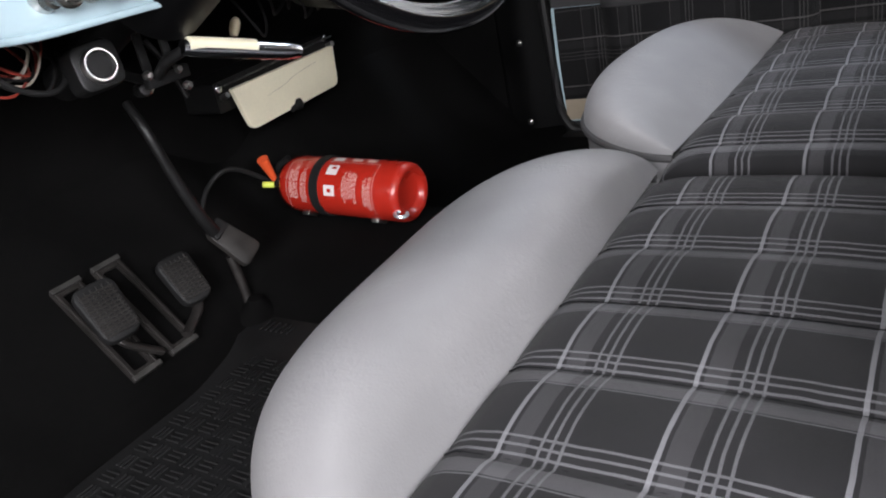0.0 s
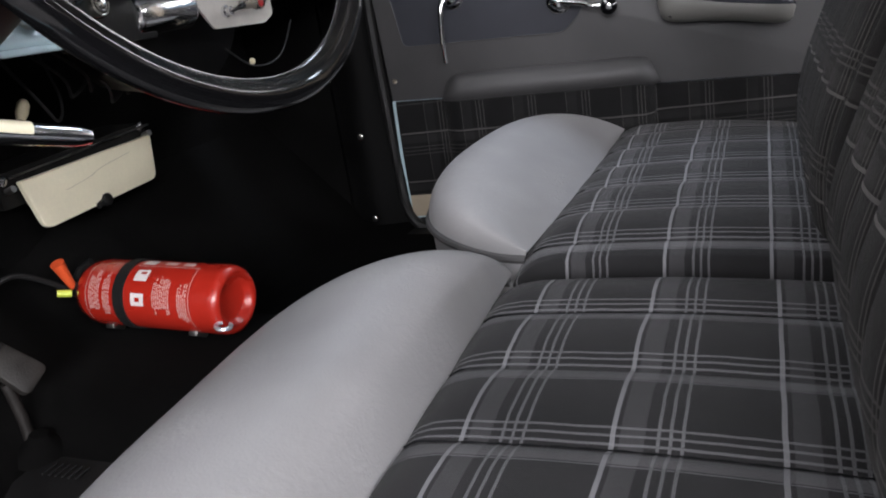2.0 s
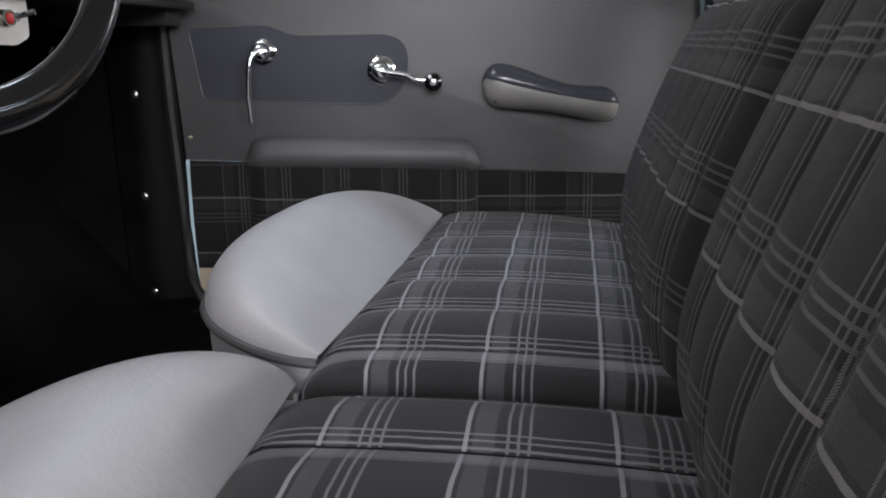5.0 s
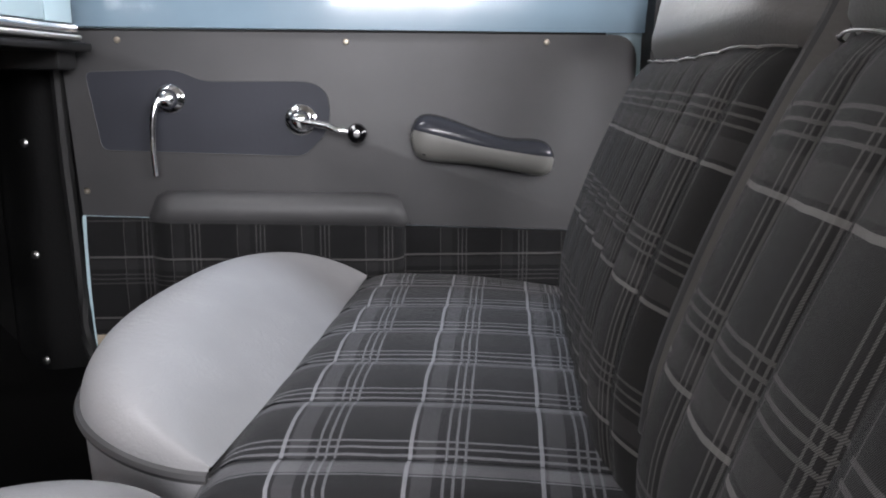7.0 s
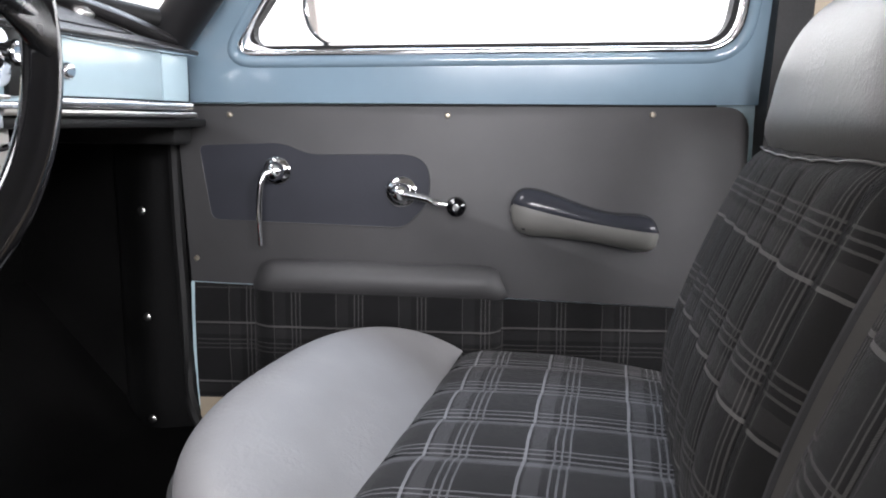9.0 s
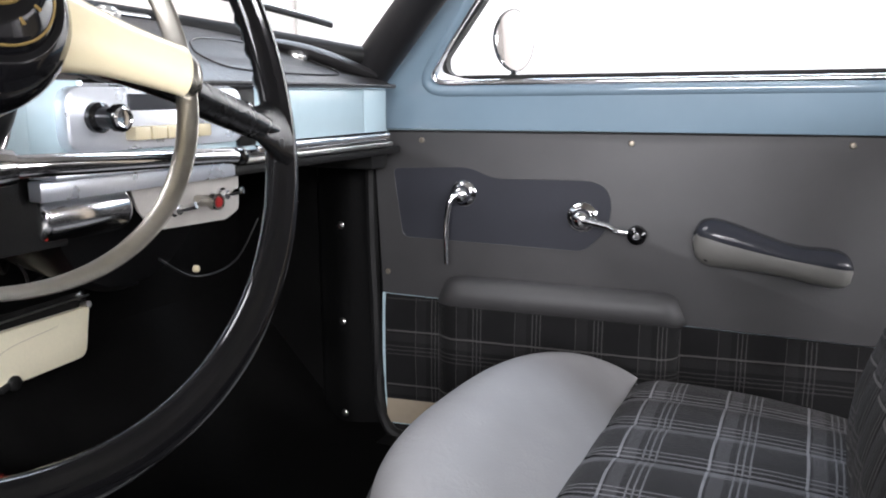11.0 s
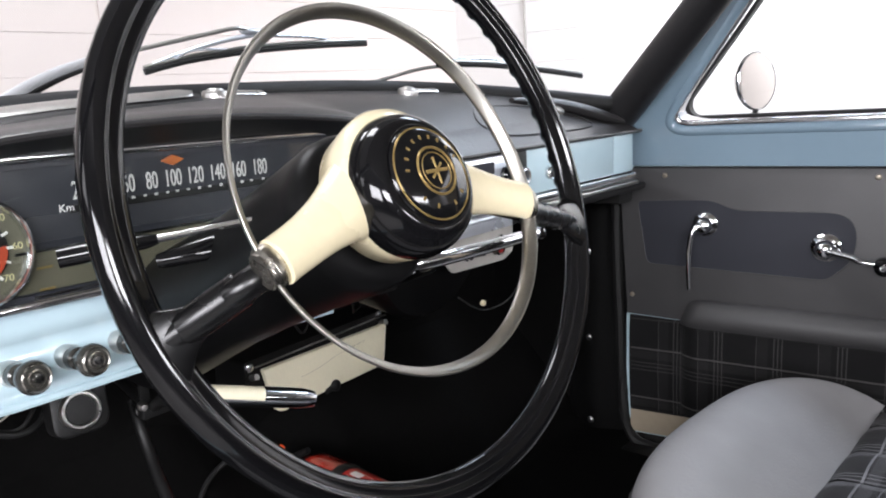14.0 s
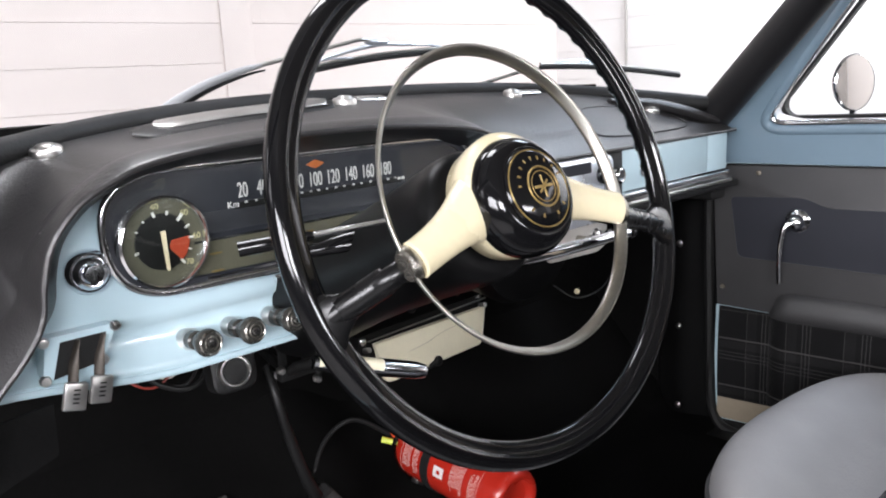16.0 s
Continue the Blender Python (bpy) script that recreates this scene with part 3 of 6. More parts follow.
part("knob", lathe([(0.0, 0.030), (0.008, 0.030), (0.0145, 0.036), (0.0165, 0.046), (0.0145, 0.056), (0.008, 0.061), (0.006, 0.058), (0, 0.058)], axes(on_door(0.379, 0.974, 0), -DN), 24), M_BAKELITE, crank, "black crank knob")
part("knob_screw", lathe([(0.0055, 0.057), (0.0055, 0.0605), (0, 0.061)], axes(on_door(0.379, 0.974, 0), -DN), 12), M_CHROME, crank)

# door pull: moulded base with a dark arched grip on its upper edge


def pull_line(t):
    """Along the pull: rearward place, top, division and underside, and the rounding of its ends."""
    end = max(0.0, 1 - abs(2 * t - 1) ** (10 if t < 0.5 else 9)) ** 0.5
    fall = min(1, max(0, (t - 0.04) / 0.72))
    fall = fall * fall * (3 - 2 * fall)
    return 0.466 + 0.238 * t, 1.006 - 0.042 * fall, 0.981 - 0.066 * t + 0.020 * t * t, 0.928 - 0.032 * t + 0.008 * math.sin(math.pi * t), end


def pull_at(a, ang, proud=0.0):
    """The pull's skin: a full rounded section that closes at both ends."""
    u, top, split, low, end = pull_line(a)
    zc, hz = (top + low) / 2, (top - low) / 2
    c, s_ = math.cos(ang), math.sin(ang)
    z = zc + (hz * end + proud) * math.copysign(abs(c) ** 0.85, c)
    return on_door(u, z, 0.030 + (0.033 * (0.25 + 0.75 * end) + proud) * math.copysign(abs(s_) ** 0.85, s_))


def pull_base(a, b):
    return pull_at(a, math.pi * 2 * b)


pull = part("pull_handle", grid(48, 28, pull_base, close_v=True, caps=True), M_PULL, door, "moulded grey door pull")


def pull_grip(a, b):
    """The dark upper half lies over the base down to the dividing line."""
    a = 0.004 + 0.992 * a
    u, top, split, low, end = pull_line(a)
    zc, hz = (top + low) / 2, (top - low) / 2 * end + 1e-5
    c = max(-0.95, min(0.95, (split - zc) / hz))
    reach = math.acos(math.copysign(abs(c) ** (1 / 0.85), c))
    edge = min(1.0, min(b, 1 - b) * 9)
    return pull_at(a, -reach + 2 * reach * b, -0.0006 + 0.0026 * edge ** 0.5)


part("grip", grid(48, 24, pull_grip), M_GRIP, pull, "dark slate grip", 60)
screw(pull, on_door(0.488, 0.943, 0.052), (0, -0.9, -0.4), 0.005, material=M_BLACK)
screw(pull, on_door(0.655, 0.915, 0.046), (0, -0.8, -0.6), 0.005, material=M_BLACK)

# painted upper frame with the window opening
win_in = rounded([(0.012, 1.222), (0.812, 1.232), (0.838, 1.60), (0.315, 1.62)], [0.085, 0.05, 0.06, 0.08], 8)
win_mid = rounded([(-0.004, 1.2085), (0.826, 1.2185), (0.852, 1.614), (0.308, 1.634)], [0.088, 0.06, 0.07, 0.09], 8)
win_out = rounded([(-0.125, 1.138), (0.862, 1.138), (0.876, 1.66), (0.290, 1.66)], [0.01, 0.01, 0.06, 0.09], 8)


def belt(u, z, d):
    """The painted frame bows inwards at the belt and leans with the glass above it."""
    lean = 0.0 if z < 1.21 else (z - 1.21) * 0.24
    return on_door(u, z, d + lean)


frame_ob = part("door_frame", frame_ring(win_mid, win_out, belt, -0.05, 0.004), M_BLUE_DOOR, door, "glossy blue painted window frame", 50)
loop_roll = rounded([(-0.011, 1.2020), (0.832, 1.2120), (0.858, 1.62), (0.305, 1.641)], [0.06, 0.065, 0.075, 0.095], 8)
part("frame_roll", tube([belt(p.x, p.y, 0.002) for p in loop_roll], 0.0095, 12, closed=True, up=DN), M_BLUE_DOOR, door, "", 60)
loop_trim = rounded([(0.003, 1.2155), (0.819, 1.2255), (0.845, 1.607), (0.311, 1.627)], [0.05, 0.055, 0.065, 0.085], 8)
part("window_trim", tube([belt(p.x, p.y, 0.002) for p in loop_trim], 0.0062, 12, closed=True, up=DN), M_CHROME, door, "bright window trim", 60)
part("window_seal", frame_ring(rounded([(0.022, 1.229), (0.803, 1.239), (0.829, 1.592), (0.32, 1.612)], [0.04, 0.045, 0.055, 0.075], 8), win_in, belt, -0.04, -0.01), M_RUBBER, door, "black window channel", 50)
wp = part("window_pane", slab(win_in, belt, -0.030, -0.026), M_GLASS, door, "clear side glass", 0)
wp.visible_shadow = False

# centre pillar and rear trim
part("b_pillar", slab([Vector(p) for p in ((0.852, 0.56), (0.905, 0.56), (0.915, 1.63), (0.862, 1.63))], belt, -0.07, -0.008), M_RUBBER, shell, "black centre pillar")
part("rear_trim", slab([Vector(p) for p in ((0.900, 0.56), (1.45, 0.56), (1.45, 1.63), (0.910, 1.63))], belt, -0.06, -0.012), M_BEIGE, shell, "beige rear side trim")

# outside mirror
mirror = thing("door_mirror", (-0.505, 1.70, 1.215), "small round chromed door mirror on a stalk", "mirror")
mm = axes((-0.499, 1.715, 1.288), (0.945, -0.32, 0.05))
part("mirror_case", lathe([(0.0, -0.030), (0.022, -0.026), (0.044, -0.012), (0.053, 0.0), (0.053, 0.004), (0.050, 0.005)], mm, 32), M_CHROME, mirror, "chromed round case")
part("pink_mirror_glass", lathe([(0.050, 0.004), (0, 0.0045)], mm, 32), M_MIRROR, mirror, "round mirror glass, tinted for a pinkish reflection")
part("mirror_stalk", tube(spline([(-0.508, 1.735, 1.20), (-0.505, 1.73, 1.225), (-0.496, 1.722, 1.25)]), 0.006, 8), M_CHROME, mirror)

# ---- seats ----


def make_seat(y0, y1, groove, label, outer, form, pitch):
    """A front seat between y0 and y1; groove: one pleat seam; outer: the sign of its outer side."""
    yc, hw = (y0 + y1) / 2, (y1 - y0) / 2
    seat = thing("front_seat", (-0.2, yc, FLOOR), label, "car seat", "front seats")

    def seam_x(s):
        return -0.243 - 0.0175 * (s * -outer * 0.5 + 0.5) ** 2

    # plaid middle of the cushion
    def lateral(b):
        """Across the cushion: over the top, round the edges and down the sides."""
        s = -1 + 2 * b
        w = 1.18 * s
        if abs(w) <= 1:
            return yc + hw * w * 0.985, 0.0
        k = (abs(w) - 1) / 0.18
        return yc + math.copysign(hw * (0.985 + 0.015 * min(1, k * 5)), s), 0.012 + 0.17 * k

    def cushion(a, b):
        y, drop = lateral(b)
        s = (y - yc) / hw
        x = seam_x(s) - 0.012 + a * (0.200 - seam_x(s))
        pleat = abs(math.sin(math.pi * (y - groove) / PERIOD)) ** 0.55
        edge = 0.022 * abs(s) ** 9 + (0.055 * a * a * abs(s) ** 3 if s * outer > 0 else 0)
        z = 0.757 + 0.011 * pleat * min(1, a * 9) - edge - drop + 0.008 * math.sin(math.pi * min(1, a * 1.15))
        z -= 0.016 * max(0, 1 - a * 16) ** 1.5
        return (x, y, z)

    def cushion_uv(a, b):
        y, drop = lateral(b)
        s = (y - yc) / hw
        x = seam_x(s) - 0.012 + a * (0.200 - seam_x(s))
        return (x + (0.2085 if outer > 0 else 0.2035), y - groove + math.copysign(drop, s))
    part("cushion", grid(44, 150, cushion, cushion_uv), M_PLAID, seat, "charcoal plaid cloth with pleats", 70)

    # stitching in the grooves of the cushion
    k0 = math.ceil((y0 + 0.03 - groove) / PERIOD)
    while groove + k0 * PERIOD < y1 - 0.03:
        y = groove + k0 * PERIOD
        s = (y - yc) / hw
        row = []
        for k in range(41):
            p = Vector(cushion(0.03 + 0.95 * k / 40, 0.5 + s / (2 * 1.18 * 0.985)))
            row.append((p.x, y, p.z + 0.0012 + 0.0006 * (k % 2)))
        part("stitching", tube(row, 0.0011, 5), M_THREAD, seat, "dark thread in a pleat")
        k0 += 1

    # vinyl roll along the front
    deep, round_p, low, rise, bulge, bulge_p, crown, swell, nose, skew, tip, gap_in, gap_out = form
    ya, yb = (y0 + gap_in, y1 - gap_out) if outer > 0 else (y0 + gap_out, y1 - gap_in)

    def depth(s):
        return (1 + skew * s * outer) * (0.003 + deep * max(0.0, 1 - abs(s) ** round_p) ** 0.5)

    def pipe_z(s):
        return 0.742 + (low + rise * abs(s) ** 3 + tip * s * outer - 0.742) * (1 - abs(s) ** 14)

    def along(b):
        return math.sin((b - 0.5) * math.pi)

    def roll_y(s):
        return (ya + yb) / 2 + (yb - ya) / 2 * s

    def roll(a, b):
        s = along(b)
        zp = pipe_z(s)
        x = seam_x(s) - depth(s) * math.sin(a * math.pi / 2) ** nose
        z = zp + (0.752 - zp) * (1 - a ** 2.2) + bulge * max(0.0, 1 - abs(s) ** bulge_p) ** 0.5 * max(0.0, math.sin(math.pi * a ** crown)) ** swell
        return (x, roll_y(s), z)
    part("front_roll", grid(40, 110, roll), M_VINYL, seat, "smooth light grey vinyl front roll", 80)

    def pipe(s):
        return Vector((seam_x(s) - depth(s), roll_y(s), pipe_z(s)))
    ss = [along(k / 80) for k in range(81)]
    part("piping", tube([pipe(s) for s in ss], 0.0056, 8), M_CARD, seat, "dark grey vinyl piping")

    def skirt(a, b):
        p = pipe(along(b))
        return (p.x + 0.02 * a ** 2 + 0.003, p.y, p.z - a * (p.z - 0.575))
    part("front_skirt", grid(6, 60, skirt), M_VINYL, seat, "light grey vinyl skirt below the piping", 70)

    def front_panel(a, b):
        s = -1 + 2 * b
        return (seam_x(s) - 0.010 + 0.01 * a, yc + hw * 0.995 * s, 0.742 - 0.022 * abs(s) ** 9 - a * 0.165)
    part("cushion_front", grid(4, 40, front_panel, lambda a, b: (a * 0.165, b * 2 * hw)), M_PLAID, seat, "plaid cloth behind the roll", 70)
    part("seat_frame", block(-0.36, 0.10, y0 + 0.05, y1 - 0.05, FLOOR + 0.004, 0.66, 0.01), M_BLACK, seat, "black seat frame", 30)

    # backrest in its own leaning axes
    up = Vector((0.31, 0, 0.951)).normalized()
    out = Vector((-up.z, 0, up.x))
    org = Vector((0.045, 0, 0.775))

    def width(h):
        """Inner and outer edge at a height along the slope."""
        cut = 0.15 * max(0, min(h, 0.325) - 0.05) ** 1.35 - 0.12 * max(0, h - 0.34)
        lo, hi = (y0, y1 - cut - 0.130) if outer > 0 else (y0 + cut + 0.105, y1 - 0.012)
        return lo + 0.006, hi - 0.006

    def back_pt(h, s, pleats):
        lo, hi = width(h)
        c, w = (lo + hi) / 2, (hi - lo) / 2
        y = c + w * s
        pl = 0.6 + (abs(math.sin(math.pi * (y - groove) / pitch)) ** 0.4 - 0.6) * min(1, max(0.12, (0.335 - h) / 0.05)) if pleats else 0.6
        d = 0.012 * pl - (0.075 * abs(s) ** 7 if s * outer > 0 else 0.034 * abs(s) ** 9)
        d += 0.018 * math.sin(math.pi * min(1, max(0, (h + 0.06) / 0.42))) - (0.055 if outer > 0 else 0.095) * max(0, (0.11 - h) / 0.18) ** 2
        return org + up * h + out * d, y

    def backrest(a, b):
        s = -1 + 2 * b
        s = math.copysign(1 - (1 - abs(s)) ** 1.4, s)
        h = -0.075 + a * 0.416
        p, y = back_pt(h, s, True)
        tuck = 0.022 * (max(0, a - 0.90) / 0.10) ** 2
        p -= out * tuck
        return (p.x, y, p.z)

    def back_uv(a, b):
        s = -1 + 2 * b
        s = math.copysign(1 - (1 - abs(s)) ** 1.4, s)
        h = -0.075 + a * 0.416
        p, y = back_pt(h, s, True)
        return (h - 0.2362, (y - groove) * PERIOD / pitch)
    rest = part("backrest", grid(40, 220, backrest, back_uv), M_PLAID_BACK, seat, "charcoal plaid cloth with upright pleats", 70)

    k0 = math.ceil((y0 + 0.03 - groove) / pitch)
    while groove + k0 * pitch < y1 - 0.03:
        y = groove + k0 * pitch
        row = []
        for k in range(30):
            h = -0.05 + 0.345 * k / 29
            lo, hi = width(h)
            s = (2 * y - lo - hi) / (hi - lo)
            if abs(s) < 0.93:
                p, _ = back_pt(h, s, True)
                row.append(Vector((p.x, y, p.z)) + out * 0.0012)
        if len(row) > 4:
            part("stitching", tube(row, 0.0016, 5), M_THREAD, rest, "dark thread in a pleat")
        k0 += 1

    def head(a, b):
        s = -1 + 2 * b
        s = math.copysign(1 - (1 - abs(s)) ** 1.4, s)
        h0 = 0.329 - 0.012 * (1 - s * s)
        h = h0 + (0.544 - h0) * math.sin(a * math.pi / 2 * 0.98)
        p, y = back_pt(h0 + (h - h0) * 0.8, s, False)
        k = 1 - abs(s) ** 5
        p = org + up * (h0 + (h - h0) * (0.72 + 0.28 * k)) + out * ((p - org - up * (h0 + (h - h0) * 0.8)).dot(out) + 0.022 * math.sin(math.pi * min(1, a * 1.25 + 0.02)) * k - 0.14 * a ** 3 - 0.016 * max(0, 1 - a * 14) ** 2)
        return (p.x, y, p.z)
    seam = []
    for k in range(121):
        s = -0.96 + 1.92 * k / 120
        lo, hi = width(0.32)
        y = (lo + hi) / 2 + (hi - lo) / 2 * s
        scallop = abs(math.sin(math.pi * (y - groove) / pitch)) ** 0.5
        p, y = back_pt(0.328 - 0.012 * (1 - s * s) + 0.0015 * scallop, s, False)
        seam.append(Vector((p.x, y, p.z)) + out * (-0.004 + 0.003 * scallop))
    part("head_seam", tube(seam, 0.0010, 6), M_EDGE, seat, "scalloped stitched seam")
    part("head_roll", grid(24, 60, head), M_HEAD, seat, "smooth grey vinyl upper roll", 80)

    # piped vinyl edge towards the other seat, and the shell behind
    inner = -1 if outer > 0 else 1
    edge = []
    for k in range(25):
        h = -0.07 + 0.56 * k / 24
        p, y = back_pt(min(h, 0.42), inner * 0.985, False)
        p2 = org + up * h + out * (p - org - up * min(h, 0.42)).dot(out)
        edge.append(Vector((p2.x, y, p2.z)))
    part("edge_piping", tube(edge, 0.0042, 8), M_CARD, seat, "dark grey vinyl piping")

    def gusset(a, b):
        f = a * (len(edge) - 1)
        i = min(int(f), len(edge) - 2)
        p = edge[i].lerp(edge[i + 1], f - i)
        return p - out * 0.115 * b + Vector((0, inner * (0.005 + 0.012 * math.sin(math.pi * b)), 0))
    part("side_gusset", grid(30, 8, gusset), M_EDGE, seat, "grey vinyl side gusset", 70)

    def shell_pt(a, b):
        ang = math.pi * b
        h = -0.10 + a * 0.60
        lo, hi = width(min(h, 0.5))
        c, w = (lo + hi) / 2, (hi - lo) / 2
        p = org + up * h - out * (0.06 + 0.085 * math.sin(ang) ** 0.6)
        return (p.x, c - w * 0.99 * math.cos(ang), p.z)
    part("back_shell", grid(12, 24, shell_pt), M_HEAD, seat, "grey vinyl back of the seat", 70)
    return seat


make_seat(0.935, 1.640, 0.986, "front passenger seat in charcoal plaid with light grey vinyl rolls", 1, (0.198, 2.71, 0.760, -0.002, 0.0715, 2.45, 0.99, 1.0, 1.0, -0.078, 0.0055, 0.043, 0.020), 0.070)
make_seat(0.205, 0.910, 0.575, "driver seat in charcoal plaid with light grey vinyl rolls", -1, (0.241, 3.65, 0.687, -0.018, 0.0665, 4.76, 0.45, 0.976, 0.832, -0.039, -0.03, 0.0, 0.050), 0.068)

# ---- dashboard ----
FACE = -0.670
dash = thing("dashboard", (FACE, YC, 1.04), "light blue metal dashboard under a padded black vinyl top", "dashboard")


def on_dash(y, z, d):
    """A place on the dashboard's face; d towards the seats."""
    return Vector((FACE + d, y, z))


def smooth(a, b, t):
    t = min(1, max(0, (t - a) / (b - a)))
    return t * t * (3 - 2 * t)


# brow line over the instruments: (y, z) of its front lip
BROW = spline([(y, z, 0) for y, z in ((0.246, 1.03), (0.262, 1.085), (0.298, 1.126), (0.317, 1.155), (0.323, 1.185), (0.331, 1.212), (0.345, 1.233), (0.366, 1.252), (0.392, 1.265), (0.428, 1.277), (0.515, 1.286), (0.65, 1.289), (0.78, 1.281), (0.855, 1.268), (0.905, 1.243), (0.945, 1.222), (1.0, 1.2115), (1.2, 1.2115), (1.4, 1.2115), (1.578, 1.2105))], 6)


def brow_at(t):
    f = t * (len(BROW) - 1)
    i = min(int(f), len(BROW) - 2)
    return BROW[i].lerp(BROW[i + 1], f - i)


def pad_pt(a, b):
    """From the lip (a = 0) back over the top to the windscreen's foot (a = 1)."""
    p = brow_at(b)
    hood = 1 - smooth(0.86, 0.98, p.x)
    lip = Vector((FACE + 0.012 + 0.040 * hood, p.x, p.y))
    s = (max(p.x, 0.19) - YC) / (0.665 if p.x > YC else 0.745)
    s = max(-1, min(1, s))
    if p.x < 0.40:
        s = -1 + (s + 1) * 0.9
    back = screen_base(s) + Vector((0.004, 0, -0.006))
    left = 1 - smooth(0.30, 0.44, p.x)
    mid = Vector((-0.80 + 0.05 * left, p.x * (1 - 0.1 * left) + 0.02 * left, 1.284 + 0.016 * smooth(0.44, 0.64, p.x) + 0.012 * smooth(0.62, 0.80, p.x) * (1 - smooth(0.9, 1.2, p.x)) - 0.10 * left - 0.045 * smooth(1.25, 1.6, p.x)))
    # quadratic curve bent towards mid, with a rolled lip
    k = a
    q = lip * (1 - k) ** 2 + mid * 2 * k * (1 - k) * 1.0 + back * k * k
    roll = 0.006 * math.sin(math.pi * min(1, a * 5)) * (0.4 + 0.6 * hood)
    return q + Vector((0, 0, roll))


pad = part("dash_pad", grid(70, 240, pad_pt), M_PAD, dash, "padded black grained vinyl top", 70)


def hood_under(a, b):
    p = brow_at(b * 0.80)
    hood = 1 - smooth(0.86, 0.98, p.x)
    inward = Vector((0.62 - p.x, 1.15 - p.y)).normalized() * 0.026 * a * hood
    return Vector((FACE + 0.012 + 0.040 * hood - a * (0.012 + 0.042 * hood), p.x + inward.x, p.y + inward.y - 0.002))


part("hood_lining", grid(4, 100, hood_under), M_BLACK, dash, "dark underside of the instrument hood", 70)
part("lip_piping", tube([Vector((FACE + 0.012 + 0.040 * (1 - smooth(0.86, 0.98, p.x)), p.x, p.y)) for p in BROW], 0.0035, 8), M_PAD, dash)

# painted face under the hood, with its folded lower edge


LEFT = ((1.02, 0.250), (1.085, 0.266), (1.126, 0.302), (1.155, 0.321), (1.185, 0.327), (1.212, 0.335), (1.233, 0.349), (1.252, 0.370), (1.265, 0.396), (1.30, 0.52))


def face_pt(a, b):
    y = 0.240 + b * 0.692
    top = min([1.27] + [p.y - 0.010 for p in BROW if abs(p.x - y) < 0.02 and y > 0.7])
    low = 1.062 + 0.022 * (1 - smooth(0.26, 0.46, y)) - 0.004 * smooth(0.6, 0.9, y)
    fold = 1.117
    if a < 0.6:
        z = top + (fold - top) * a / 0.6
        x = FACE - 0.004
    else:
        k = (a - 0.6) / 0.4
        z = fold + (low - fold) * k
        x = FACE - 0.004 + 0.016 * k ** 2 - 0.013 * math.sin(math.pi * k) ** 0.6 * (1 - k) - (0.010 * (k - 0.85) / 0.15 if k > 0.85 else 0)
    lim = 0.240
    for (z0, y0), (z1, y1) in zip(LEFT, LEFT[1:]):
        if z0 <= z <= z1:
            lim = y0 + (y1 - y0) * (z - z0) / (z1 - z0) + 0.004
    if z < 1.128:
        y = min(y, 0.812)
    return Vector((x, max(y, lim), z))


part("face", grid(30, 60, face_pt), M_BLUE, dash, "light blue painted metal", 60)
part("face_edge", tube([Vector((FACE + 0.004, 0.250 + 0.562 * k / 24, 1.0615 + 0.022 * (1 - smooth(0.26, 0.46, 0.250 + 0.562 * k / 24)) - 0.004 * smooth(0.6, 0.9, 0.250 + 0.562 * k / 24))) for k in range(25)], 0.004, 8), M_BLUE, dash)
part("face_right", block(FACE - 0.02, FACE - 0.003, 0.90, 1.235, 1.128, 1.212, 0.002), M_BLUE, dash, "light blue painted metal", 30)
glove = part("glovebox_door", block(FACE - 0.02, FACE, 1.224, 1.499, 1.1365, 1.206, 0.003), M_BLUE, dash, "light blue glovebox lid", 30)
part("glovebox_lock", lathe([(0.011, 0), (0.011, 0.006), (0.008, 0.010), (0, 0.011)], axes(on_dash(1.285, 1.166, 0), (1, 0, 0)), 20), M_CHROME, glove, "chrome lock button")
part("end_piece", block(FACE - 0.02, FACE - 0.001, 1.502, 1.574, 1.1365, 1.206, 0.003), M_BLUE, dash, "light blue end piece", 30)
part("top_trim", tube([on_dash(0.955 + 0.619 * k / 8, 1.2095, 0.004) for k in range(9)], 0.0042, 8), M_CHROME, dash, "bright top moulding")
part("lower_trim", block(FACE - 0.01, FACE + 0.006, 1.222, 1.575, 1.1225, 1.1345, 0.003), M_CHROME, dash, "bright lower moulding", 30)
part("lower_trim", block(FACE - 0.012, FACE + 0.012, 1.17, 1.574, 1.1125, 1.1205, 0.003), M_STEEL, dash, "bright lower moulding", 30)
part("under_shelf", block(-1.08, -0.735, 0.93, 1.17, 1.085, 1.098, 0.004), M_BLACK, dash, "black underside", 30)
part("under_shelf", block(-1.08, FACE + 0.002, 1.17, 1.62, 1.098, 1.111, 0.004), M_BLACK, dash, "black underside", 30)
part("under_shelf", block(-1.08, FACE - 0.05, 0.26, 0.93, 1.062, 1.075, 0.004), M_BLACK, dash, "black underside", 30)
part("under_panel", block(FACE - 0.03, FACE - 0.018, 0.80, 0.945, 1.05, 1.14, 0.002), M_BLACK, dash, "black panel behind the rail", 30)
part("end_cheek", block(-0.96, FACE - 0.030, 1.575, 1.63, 1.07, 1.200, 0.006), M_RUBBER, dash, "", 30)



def on_cl(y, z, d):
    """A place on the driver's part of the face."""
    return on_dash(y - 0.0105, z + 0.0045, d)


def strip(x0, x1, y0, y1, z0, z1, bevel=0.0):
    return block(x0, x1, y0 - 0.0105, y1 - 0.0105, z0 + 0.0045, z1 + 0.0045, bevel)


